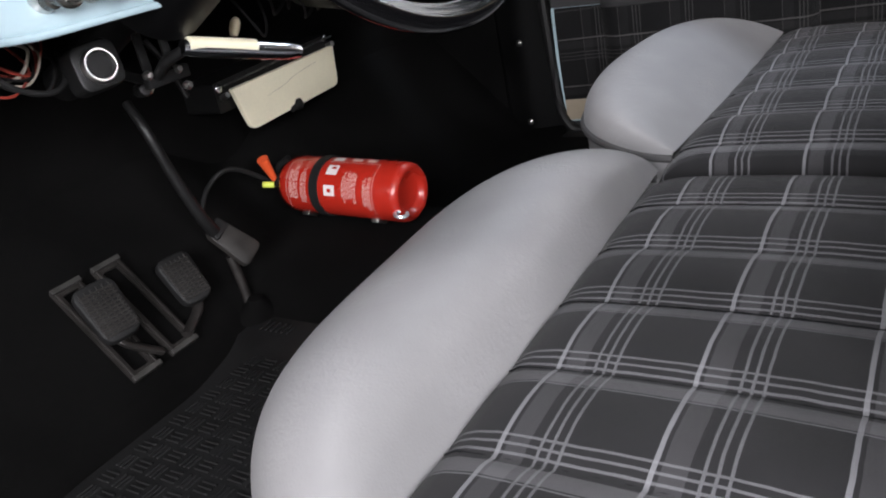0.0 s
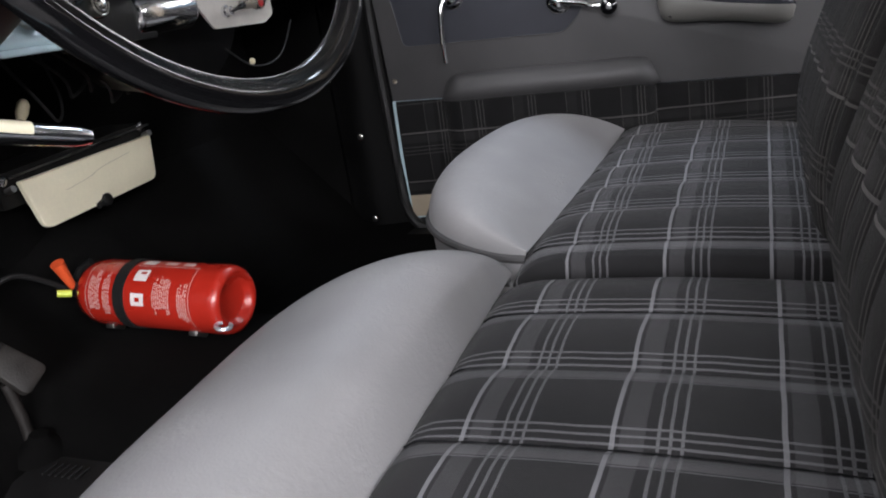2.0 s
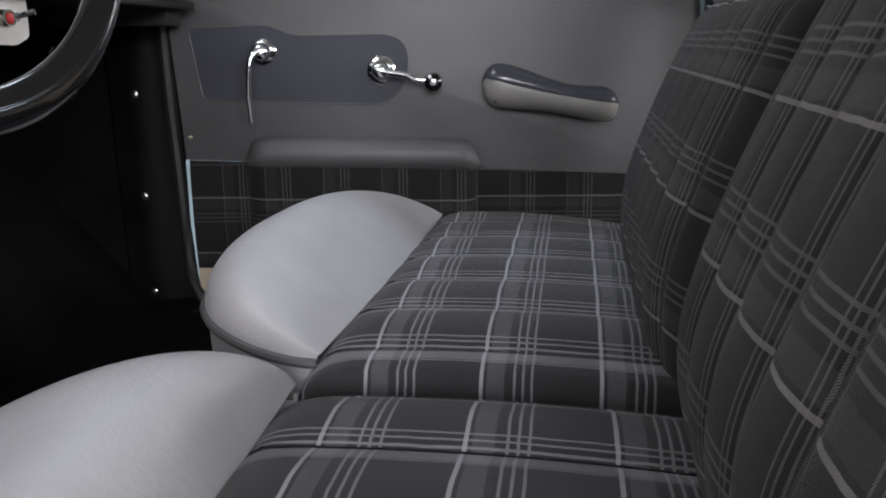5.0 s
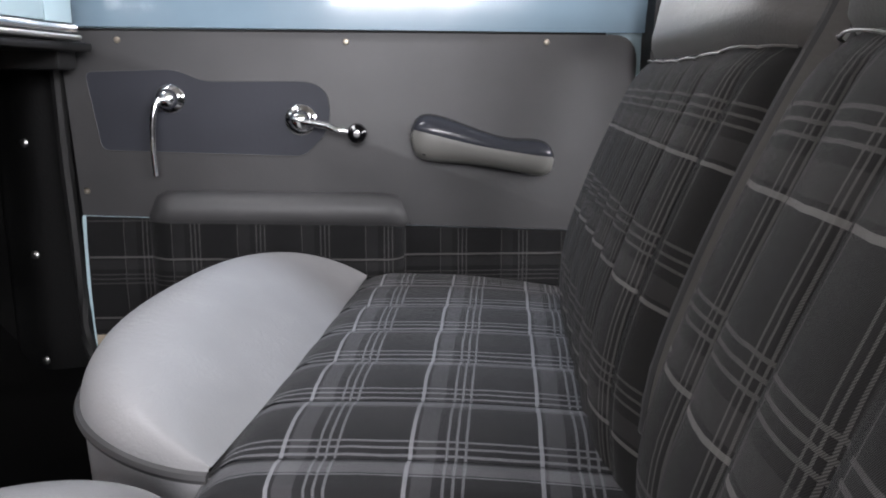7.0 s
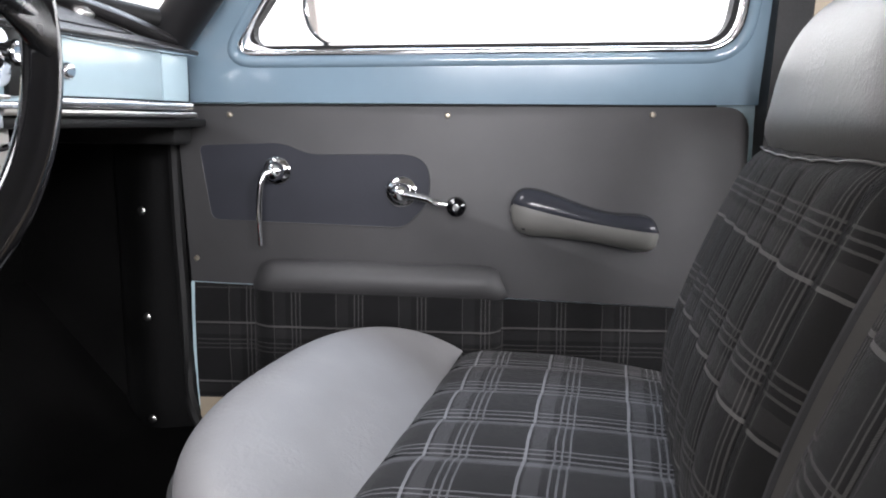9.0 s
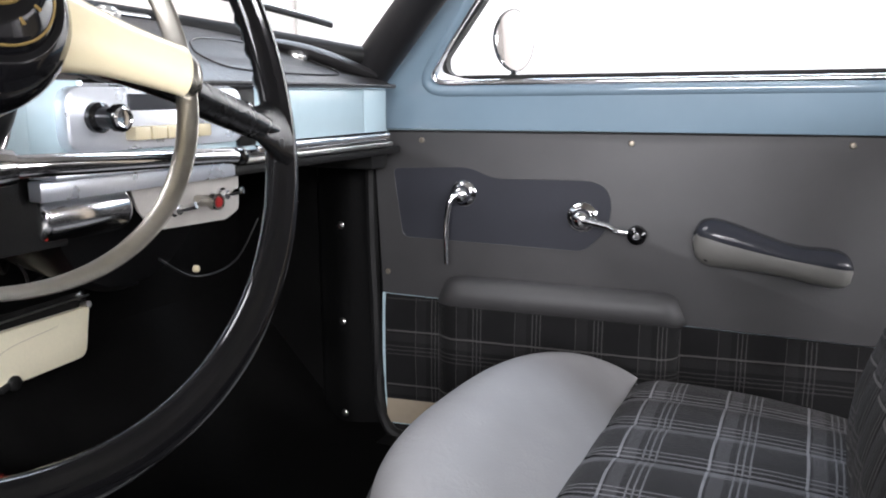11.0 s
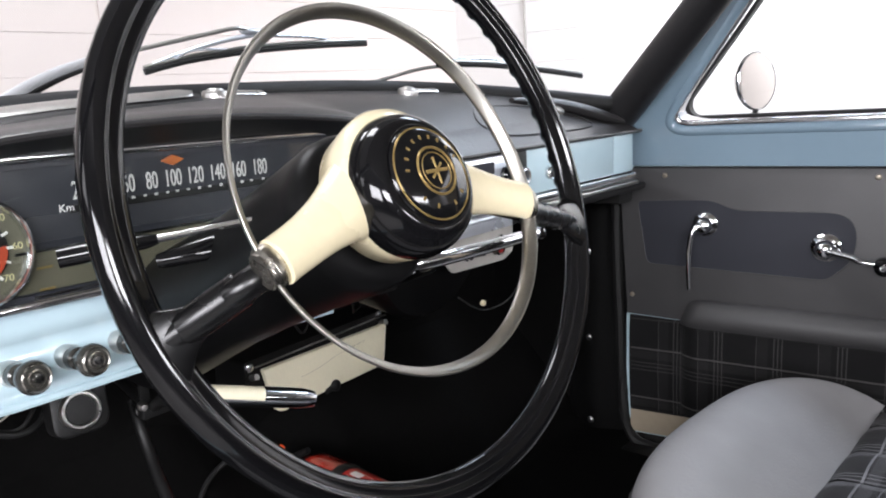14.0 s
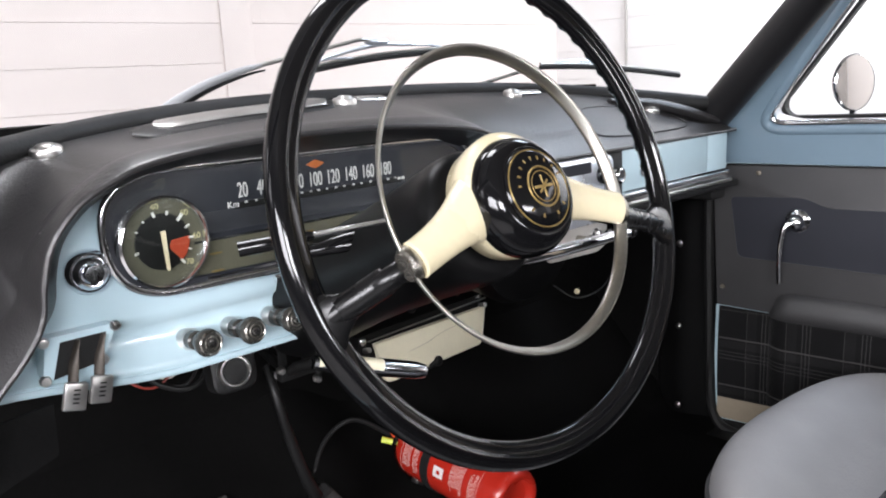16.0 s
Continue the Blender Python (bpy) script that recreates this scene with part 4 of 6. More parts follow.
# instrument cluster
cl = rounded([(0.404, 1.1405), (0.884, 1.134), (0.884, 1.258), (0.398, 1.262)], [0.062, 0.045, 0.05, 0.075], 10)
cl_in = rounded([(0.4125, 1.1490), (0.876, 1.1425), (0.876, 1.2495), (0.4065, 1.2535)], [0.057, 0.04, 0.045, 0.07], 10)
cluster = part("instrument_panel", slab(cl_in, on_cl, -0.006, 0.001), M_DIAL, dash, "dark instrument panel")
part("cluster_bezel", tube([on_cl(p.x, p.y, 0.006) for p in cl], 0.0042, 10, closed=True, up=(1, 0, 0)), M_CHROME, cluster, "chrome surround", 60)
part("cluster_wall", frame_ring(cl_in, cl, on_cl, -0.004, 0.004), M_DIAL, cluster, "dark inner wall", 50)
part("band", slab(rounded([(0.425, 1.1505), (0.868, 1.1445), (0.868, 1.1815), (0.425, 1.1835)], 0.01, 4), on_cl, 0.0, 0.003), M_OLIVE, cluster, "olive warning-lamp band")
part("band_rule", strip(FACE + 0.001, FACE + 0.005, 0.49, 0.868, 1.1825, 1.1850), M_CHROME, cluster, "", 0)
part("band_rule", strip(FACE + 0.001, FACE + 0.005, 0.50, 0.868, 1.1440, 1.1462), M_CHROME, cluster, "", 0)
for k in range(14):
    part("rib", strip(FACE, FACE + 0.0028, 0.505, 0.868, 1.190 + k * 0.0016, 1.1908 + k * 0.0016), M_RIB, cluster, "", 0)
part("strip", strip(FACE, FACE + 0.003, 0.540, 0.765, 1.2105, 1.2175), M_BLACK, cluster, "black speed strip", 0)
UP = axes((0, 0, 0), (1, 0, 0), (0, 1, 0))


def text_pose(y, z, d):
    return Matrix.Translation(on_cl(y, z, d)) @ UP


for k in range(9):
    y = (0.540, 0.563, 0.586, 0.609, 0.631, 0.655, 0.680, 0.705, 0.7315)[k] + 0.0105
    lettering("numeral", str(20 * (k + 1)), 0.0175, text_pose(y, 1.2290, 0.003) @ Matrix.Diagonal((0.70, 1.30, 1, 1)), M_NUMERAL, cluster)
    part("tick", strip(FACE + 0.003, FACE + 0.004, y + 0.001, y + 0.004, 1.2158, 1.2180), M_NUMERAL, cluster, "", 0)
    part("tick", strip(FACE + 0.003, FACE + 0.004, y + 0.013, y + 0.0155, 1.2160, 1.2178), M_NUMERAL, cluster, "", 0)
lettering("unit_mark", "Km", 0.0095, text_pose(0.538, 1.2155, 0.003), M_WHITE, cluster)
for k in range(2):
    part("small_mark", strip(FACE + 0.003, FACE + 0.0042, 0.7600 + k * 0.006, 0.7640 + k * 0.006, 1.214, 1.217), M_WHITE, cluster, "", 0)
dia = [Vector(p) for p in ((0.631, 1.2465), (0.643, 1.2415), (0.655, 1.2465), (0.643, 1.2515))]
part("warning_lamp", slab(dia, on_cl, 0.001, 0.0035), M_AMBER, cluster, "dull orange lozenge lamp", 0)
for y, w in ((0.553, 0.018), (0.580, 0.022), (0.612, 0.02), (0.665, 0.022), (0.70, 0.018)):
    part("lamp_mark", strip(FACE + 0.003, FACE + 0.0036, y, y + w, 1.171, 1.1735), M_GOLD, cluster, "", 0)
for z in (1.168, 1.1495):
    part("lamp_mark", strip(FACE + 0.003, FACE + 0.0036, 0.506, 0.519, z, z + 0.002), M_GOLD, cluster, "", 0)

cg = part("cluster_glass", slab(cl_in, on_cl, 0.0052, 0.0062), M_GLASS, cluster, "clear cover glass", 0)
cg.visible_shadow = False

# round gauge at the cluster's end
GC = (0.4585, 1.1910)
gm = axes(on_cl(GC[0], GC[1], 0), (1, 0, 0), (0, 1, 0)) @ Matrix.Scale(0.89, 4)
gauge = part("round_gauge", lathe([(0.0, 0.004), (0.047, 0.004), (0.047, 0.0)], gm, 48), M_OLIVE, cluster, "round olive dial with dark centre")
BASE[gauge.name] = BASE[dash.name]
part("gauge_bezel", lathe([(0.0462, 0.003), (0.0470, 0.012), (0.0490, 0.015), (0.0515, 0.013), (0.0525, 0.004)], gm, 48), M_CHROME, gauge, "chrome ring")
part("gauge_centre", lathe([(0, 0.0055), (0.0315, 0.0055), (0.0315, 0.004)], gm, 40), M_BLACK, gauge, "black centre")
sector = [Vector((0, 0))] + [Vector((0.030 * math.cos(radians(a)), 0.030 * math.sin(radians(a)))) for a in range(-52, 5, 8)]
part("red_sector", slab([p for p in sector[1:]] + [Vector((0.009, 0.0)), Vector((0.006, -0.008))], lambda a, b, d: gm @ Vector((a, b, d)), 0.0055, 0.0064), M_SECTOR, gauge, "orange-red sector", 0)
part("needle", slab([Vector(p) for p in ((-0.0028, 0.012), (0.0028, 0.012), (0.0034, -0.031), (0.0012, -0.0335), (-0.0004, -0.031))], lambda a, b, d: gm @ Vector((a, b, d)), 0.007, 0.0085), M_CREAM, gauge, "cream needle", 0)
for a, r, h in ((-52, 1.0, 0.007), (-24, 0.8, 0.004), (0, 1.0, 0.006), (24, 1, 0.006), (48, 1.4, 0.009), (76, 1, 0.005), (104, 1.1, 0.006), (128, 0.8, 0.003), (152, 0.8, 0.003), (195, 0.9, 0.005)):
    c, s_ = math.cos(radians(a)), math.sin(radians(a))
    part("mark", block(0.0315 - h * 0.4, 0.0315 + h * 0.6, -0.0012 * r, 0.0012 * r, 0.0056, 0.0066, 0, gm @ Matrix.Rotation(radians(a), 4, "Z")), M_WHITE, gauge, "", 0)
for tx, a in (("40", 97), ("50", 45), ("60", 0), ("70", -45)):
    lettering("gauge_numeral", tx, 0.0095, gm @ Matrix.Translation((0.0395 * math.cos(radians(a)), 0.0395 * math.sin(radians(a)), 0.0045)), M_DIALTEXT, gauge)
gg = part("gauge_glass", lathe([(0, 0.0125), (0.0465, 0.0115), (0.0465, 0.0105), (0, 0.0115)], gm, 40), M_GLASS, gauge, "clear dial glass")
gg.visible_shadow = False

# ignition lock
ig = axes(on_cl(0.386, 1.175, -0.003), (1, 0, 0), (0, 1, 0))
ignition = part("ignition_lock", lathe([(0.0215, 0.0), (0.0215, 0.006), (0.0185, 0.010), (0.0165, 0.010), (0.0155, 0.014), (0.0125, 0.017), (0.0105, 0.0165), (0.0085, 0.021), (0, 0.022)], ig, 32), M_GRIPMETAL, dash, "bright metal ignition lock")
part("key_slot", block(-0.0012, 0.0012, -0.005, 0.005, 0.0215, 0.0228, 0, ig), M_BLACK, ignition, "", 0)

# smoked pull knobs
for y in (0.465, 0.514, 0.563, 0.746, 0.797):
    km = axes((FACE + 0.008, y, 1.0905), (1, 0.06, 0.10), (0, 1, 0))
    knob = part("pull_knob", lathe([(0.0095, -0.020), (0.0100, 0.006), (0.0078, 0.008), (0.0082, 0.020), (0.0130, 0.023), (0.0145, 0.029), (0.0132, 0.034), (0.0118, 0.0355), (0.0, 0.0365)], km, 28), M_SMOKE, dash, "smoked dark pull knob")
    part("knob_collar", lathe([(0.0112, -0.018), (0.0112, -0.006), (0.0095, -0.003)], km, 24), M_STEEL, knob, "chrome collar")
    part("knob_ring", lathe([(0.0124, 0.0348), (0.0112, 0.0364), (0.0104, 0.0358)], km, 28), M_CLIP, knob, "pale ring")
    part("knob_ring", lathe([(0.0076, 0.0360), (0.0068, 0.0374), (0.0061, 0.0364)], km, 24), M_CLIP, knob, "pale ring")
    part("knob_button", lathe([(0.0045, 0.0366), (0.0035, 0.039), (0, 0.0395)], km, 16), M_CHROME, knob, "bright centre")

# heater lever plate


def on_lv(y, z, d):
    """A place on the lever plate."""
    return on_cl(y, z + 0.009, d)


plate = part("lever_plate", slab(rounded([(0.330, 1.076), (0.383, 1.081), (0.401, 1.116), (0.337, 1.116)], 0.006, 3), on_lv, -0.012, 0.0128), M_BLUE, dash, "light blue lever plate")
part("lever_slot", slab([Vector(p) for p in ((0.339, 1.077), (0.376, 1.082), (0.390, 1.110), (0.349, 1.110))], on_lv, 0.009, 0.0134), M_BLACK, plate, "black slot", 0)
for y, z in ((0.335, 1.113), (0.399, 1.1135), (0.332, 1.078), (0.384, 1.084)):
    screw(plate, on_lv(y, z, 0.0135), (1, 0, 0), 0.0052, material=M_STEEL)
for y, t in ((0.3515, -3), (0.3745, 4)):
    arm = part("lever", tube(spline([on_lv(y + 0.012, 1.109, 0.0142), on_lv(y + 0.006, 1.092, 0.0165), on_lv(y, 1.072, 0.024)]), 0.0048, 8, 0.35), M_BRONZE, dash, "worn steel lever")
    part("lever_tab", block(-0.0102, 0.0102, -0.0035, 0.0035, -0.013, 0.013, 0.0022, Matrix.Translation(on_lv(y - 0.001, 1.0615, 0.027)) @ Euler((0, radians(14), radians(90 + t))).to_matrix().to_4x4()), M_STEEL, arm, "engraved nickel tab", 30)
    for k in range(4):
        part("engraving", block(-0.0026, 0.0030, -0.0001, 0.0003, -0.006 + k * 0.004, -0.0045 + k * 0.004, 0, Matrix.Translation(on_lv(y - 0.001, 1.0615, 0.0308)) @ Euler((0, radians(14), radians(90 + t))).to_matrix().to_4x4()), M_BLACK, arm, "", 0)

# push switch below the edge, hanging plate and loose wires
pm = axes((-0.752, 0.547, 1.010), (0.93, -0.15, 0.22), (0, 1, 0)) @ Matrix.Scale(0.88, 4)
switch = part("push_switch", slab(rounded([(-0.032, -0.028), (0.030, -0.028), (0.034, 0.032), (-0.028, 0.032)], 0.018, 6), lambda a, b, d: pm @ Vector((a, b, d)), -0.03, 0.006, 0.004), M_BLACK, dash, "black switch pod")
part("switch_ring", lathe([(0.0225, 0.005), (0.0225, 0.011), (0.0205, 0.0155), (0.0180, 0.0155), (0.0165, 0.012)], pm, 32), M_STEEL, switch, "satin metal ring")
part("switch_button", lathe([(0.0165, 0.008), (0.016, 0.0125), (0, 0.0140)], pm, 28), M_BLACK, switch, "black button")
part("hanging_plate", slab([Vector(p) for p in ((0.276, 1.072), (0.320, 1.076), (0.318, 1.028), (0.266, 1.010))], lambda a, b, d: Vector((-0.64 + d, a, b)), 0, 0.0025), M_KICK, dash, "thin dark plate hanging under the edge", 30)
rnd = random.Random(4)
for k in range(9):
    y0 = 0.432 + rnd.random() * 0.03
    low = 1.022 - 0.030 * rnd.random()
    bulge = rnd.random() * 0.03
    pts = [(-0.84 + rnd.random() * 0.03, y0, 1.055), (-0.815 + rnd.random() * 0.03, y0 + 0.006 + bulge * 0.3, low + 0.014), (-0.80 + rnd.random() * 0.025, y0 + 0.030 + bulge * 0.6, low), (-0.815 + rnd.random() * 0.02, y0 + 0.058 + bulge * 0.6, low + 0.018 + bulge * 0.4), (-0.85, y0 + 0.070 + bulge * 0.6, 1.052)]
    tone = k % 5
    part("wire", tube(spline(pts, 8), 0.0014 + 0.0006 * rnd.random(), 6), (M_WIRE_W, M_WIRE_R, M_BLACK, M_WIRE_R, M_BLACK)[tone], dash, ("white wire", "red wire", "black wire", "red wire", "black wire")[tone])
part("cable", tube(spline([(-0.80, 0.445, 1.05), (-0.785, 0.462, 1.016), (-0.775, 0.488, 0.999), (-0.775, 0.512, 0.998), (-0.79, 0.532, 1.010), (-0.82, 0.55, 1.04)], 8), 0.0032, 8), M_RUBBER, dash, "black cable loom")
for k in range(3):
    part("wire", tube(spline([(-0.66, 0.262, 1.075), (-0.645, 0.268 + 0.003 * k, 1.06 - 0.004 * k), (-0.66, 0.262, 1.035)], 6), 0.002, 6), M_WIRE_R, dash, "red wire")
# dark wiring behind the heater, with one cream cap
for k in range(6):
    y0 = 0.90 + 0.035 * k
    drop = 0.95 + 0.05 * rnd.random()
    part("wire", tube(spline([(-0.93, y0, 1.07), (-0.90 + 0.03 * rnd.random(), y0 + 0.02, drop + 0.03), (-0.89, y0 + 0.045, drop), (-0.91, y0 + 0.075 + 0.03 * rnd.random(), drop + 0.03), (-0.95, y0 + 0.09, 1.07)], 8), 0.0022, 6), M_RUBBER, dash, "black wire")
part("cream_cap", lathe([(0.0, -0.016), (0.006, -0.014), (0.0085, -0.005), (0.0085, 0.008), (0.005, 0.014), (0.0, 0.016)], axes((-0.944, 0.939, 0.979), (0.1, 0.45, 0.9)), 18), M_CREAM, dash, "small cream plug cap")

# radio panel in the middle
radio = part("radio", slab(rounded([(0.930, 1.142), (1.186, 1.142), (1.186, 1.206), (0.930, 1.206)], 0.02, 6), on_dash, -0.004, 0.012, 0.003), M_SATIN, dash, "chrome-faced radio")
part("radio_dial", block(FACE + 0.011, FACE + 0.014, 1.005, 1.125, 1.182, 1.199, 0.001), M_DIAL, radio, "dark tuning scale", 0)
for y in (0.965, 1.155):
    rk = axes(on_dash(y, 1.176, 0.012), (1, 0, 0))
    part("radio_knob", lathe([(0.015, 0), (0.015, 0.006), (0.011, 0.010), (0.0105, 0.026), (0.0135, 0.028), (0.0135, 0.034), (0.009, 0.036), (0.0, 0.034)], rk, 24), M_BAKELITE, radio, "black radio knob")
    part("knob_cap", lathe([(0.0115, 0.0345), (0.009, 0.0372), (0.006, 0.036), (0.0, 0.0375)], rk, 24), M_CHROME, radio, "chrome cap")
for k in range(5):
    part("radio_key", block(FACE + 0.010, FACE + 0.026, 1.000 + k * 0.023, 1.021 + k * 0.023, 1.152, 1.166, 0.002), M_CREAM, radio, "cream push key", 30)
part("dark_socket", block(FACE - 0.004, FACE + 0.004, 1.189, 1.221, 1.134, 1.2055, 0.002), M_BLACK, dash, "black blanking plate", 30)
part("rail_shelf", block(FACE - 0.01, -0.642, 0.90, 1.175, 1.1205, 1.1265, 0.002), M_SATIN, dash, "polished ledge", 30)
part("rail_shelf", block(FACE - 0.01, -0.652, 0.88, 1.175, 1.1295, 1.1345, 0.002), M_STEEL, dash, "polished ledge", 30)

part("lower_face", block(FACE - 0.012, -0.664, 0.90, 1.175, 1.099, 1.1185, 0.002), M_SATIN, dash, "polished lower face", 30)

# heater under the middle of the dashboard
heater = thing("heater", (-0.76, 1.06, 0.99), "black heater drum with chrome flap and switch plate under the dashboard", "car heater")
part("drum", lathe([(0.0, -0.10), (0.118, -0.10), (0.125, -0.09), (0.125, 0.02), (0.115, 0.035), (0, 0.04)], axes((-0.79, 1.10, 1.085), (0.98, 0, -0.15)), 48), M_SHROUD, heater, "black lacquered drum")
part("chrome_flap", lathe([(0.0, 0.0), (0.019, 0.0), (0.024, 0.003), (0.0265, 0.009), (0.0265, 0.103), (0.024, 0.109), (0.019, 0.112), (0, 0.112)], axes((-0.702, 0.912, 1.079), (0, 1, 0)), 36), M_CHROME, heater, "polished cylindrical flap")
sp_out = rounded([(1.030, 1.103), (1.212, 1.099), (1.210, 1.052), (1.185, 1.042), (1.062, 1.046), (1.040, 1.072)], 0.006, 3)
splate = part("switch_plate", slab(sp_out, lambda a, b, d: Vector((-0.694 + d, a, b)), 0, 0.003), M_ALU, heater, "worn aluminium switch plate", 30)
for y, z in ((1.092, 1.0665), (1.176, 1.075)):
    part("toggle", join(lathe([(0.0085, 0), (0.0085, 0.004), (0.006, 0.006), (0.006, 0.012), (0, 0.012)], axes((-0.691, y, z), (1, 0, 0)), 16),
                        tube([(-0.680, y, z), (-0.660, y + 0.006, z + 0.006)], lambda t: 0.0028 + 0.0018 * t, 8)), M_CHROME, splate, "chrome toggle switch")
part("red_knob", join(lathe([(0.007, 0), (0.007, 0.020), (0.0100, 0.024), (0.0100, 0.034), (0.0075, 0.034), (0.0070, 0.031), (0, 0.031)], axes((-0.691, 1.134, 1.072), (1, 0, 0)), 20)), M_CLIP, splate, "worn bronzed knob")
part("red_lens", lathe([(0.0070, 0.0310), (0.0055, 0.0345), (0, 0.0355)], axes((-0.691, 1.134, 1.072), (1, 0, 0)), 20), M_REDDARK, splate, "red lens")
screw(heater, (-0.672, 1.105, 0.995), (1, 0, 0), 0.0045, material=M_CREAM)
# Separate arc that marks the drum's rim edge, where a faint highlight runs.
part("drum_rim_arc", tube(spline([(-0.665, 1.04, 1.02), (-0.66, 1.09, 0.99), (-0.66, 1.16, 0.995), (-0.665, 1.215, 1.04)]), 0.0012, 6), M_BLACK, heater, "dark arc for the drum's rim edge")

# dash-top fittings


def halve(f, lo, hi, goal):
    """Where the rising function f meets goal."""
    for _ in range(26):
        mid = (lo + hi) / 2
        lo, hi = (mid, hi) if f(mid) < goal else (lo, mid)
    return (lo + hi) / 2


def pad_xy(x, y, lift=0.0):
    """The place on the pad over the plan point (x, y)."""
    b = halve(lambda t: brow_at(t).x, 0, 1, y)
    return pad_pt(halve(lambda k: -pad_pt(k, b).x, 0, 1, -x), b) + Vector((0, 0, lift))


for x, y in ((-0.843, 0.806), (-0.864, 1.180), (-0.755, 1.444), (-0.818, 0.400)):
    part("top_button", lathe([(0.0168, -0.006), (0.0168, 0.0008), (0.0155, 0.0028), (0.0125, 0.0036), (0.0105, 0.0040), (0.0095, 0.0056), (0.0070, 0.0066), (0, 0.0070)], axes(pad_xy(x, y, 0.005), (pad_xy(x + 0.02, y) - pad_xy(x - 0.02, y)).cross(pad_xy(x, y + 0.02) - pad_xy(x, y - 0.02))), 32), M_STEEL, dash, "flat bright fixing button")


def top_strip(x0, y0, x1, y1, width, lift=0.0):
    """A slim bright moulding with rounded ends, lying on the pad."""
    a, b = pad_xy(x0, y0, 0.003), pad_xy(x1, y1, 0.003)
    along = (b - a).normalized()
    side = Vector((0.25, 0, 1)).cross(along).normalized()
    n = 24

    def f(u, v):
        t = u
        w = width * min(1, (min(t, 1 - t) * 22 + 0.03)) ** 0.5
        c = pad_xy(x0 + (x1 - x0) * t, y0 + (y1 - y0) * t, 0.004 + lift)
        ang = math.pi * v
        return c + side * w * math.cos(ang) + Vector((0, 0, 0.0028 * math.sin(ang)))
    return grid(n, 8, f)


part("demister_frame", top_strip(-0.797, 0.482, -0.826, 0.772, 0.022), M_BLACK, dash, "dark demister frame")
part("demister_trim", top_strip(-0.808, 0.512, -0.824, 0.760, 0.0165, 0.0045), M_STEEL, dash, "bright demister moulding")
part("demister_trim", top_strip(-0.868, 0.845, -0.872, 0.90, 0.010), M_STEEL, dash, "small bright demister cover")
part("demister_trim", top_strip(-0.872, 1.20, -0.865, 1.25, 0.010), M_STEEL, dash, "small bright demister cover")
outline = [(-0.735, 1.190), (-0.705, 1.182), (-0.684, 1.205), (-0.678, 1.30), (-0.682, 1.42), (-0.700, 1.475), (-0.735, 1.475), (-0.765, 1.42), (-0.775, 1.33), (-0.768, 1.235)]
part("pad_seam", tube(spline([pad_xy(x, y, 0.001) for x, y in outline], 6, True), 0.0013, 6, closed=True), M_PAD, dash, "stitched outline in the pad")
part("pad_vent", tube(spline([pad_xy(-0.79, 1.36, 0.004), pad_xy(-0.765, 1.44, 0.010), pad_xy(-0.735, 1.50, 0.011), pad_xy(-0.705, 1.55, 0.007), pad_xy(-0.690, 1.575, 0.004)], 8), lambda t: 0.008 + 0.014 * math.sin(math.pi * t), 12, 0.55), M_PAD, dash, "raised outer air duct")

# ---- steering wheel ----
RC = Vector((-0.409, 0.670, 1.225))
RM = axes(RC, Vector((1.0, -0.0385, 0.304)).normalized(), (0, 1, 0))
WC = Vector((-0.364, 0.623, 1.2395))
WN = Vector((1.0, -0.020, 0.435)).normalized()
WM = axes(WC, WN, (0, 1, 0))
WR, HR, HK = 0.2285, 0.1315, 0.002
wheel = thing("steering_wheel", WC, "large thin black steering wheel with cream hub and half-bright horn ring", "steering wheel")


RIM = [(0.0015, 0.0105), (0.0055, 0.0101), (0.0098, 0.0078), (0.0129, 0.0038), (0.0138, -0.0010), (0.0128, -0.0058), (0.0098, -0.0098), (0.0055, -0.0121), (0.0005, -0.0123),
       (-0.0080, -0.0095), (-0.0122, -0.0060), (-0.0145, -0.0015), (-0.0142, 0.0024), (-0.0122, 0.0050), (-0.0080, 0.0064), (-0.0034, 0.0066), (-0.0016, 0.0074), (-0.0006, 0.0096)]


def rim_pt(a, b):
    """A moulded rim: a full outer roll, a step and a flatter inner band; finger grips at the back of the upper half."""
    t = 2 * math.pi * a
    r, d = RIM[round(b * len(RIM)) % len(RIM)]
    if d < -0.004 and math.sin(t + 0.15) > 0:
        d -= 0.0016 * max(0, math.sin(t * 60))
        r -= 0.0012 * max(0, math.sin(t * 60)) * (1 if r < 0 else 0)
    return RM @ Vector(((WR + r * 0.94) * math.cos(t), (WR + r * 0.94) * math.sin(t), d * 0.96 - 0.002))


part("rim", grid(360, len(RIM), rim_pt, close_u=True, close_v=True), M_BAKELITE, wheel, "glossy black bakelite rim", 50)


def ring_pt(a, b):
    """A thin band, dished outwards towards the driver."""
    t, e = 2 * math.pi * a, 2 * math.pi * b
    w, th = 0.0060 * math.cos(e), 0.0019 * math.sin(e)
    r, d = w * 0.62 + th * 0.785, w * 0.785 - th * 0.62
    return WM @ Vector(((HR + r) * math.cos(t), (HR + r) * math.sin(t), HK + d))


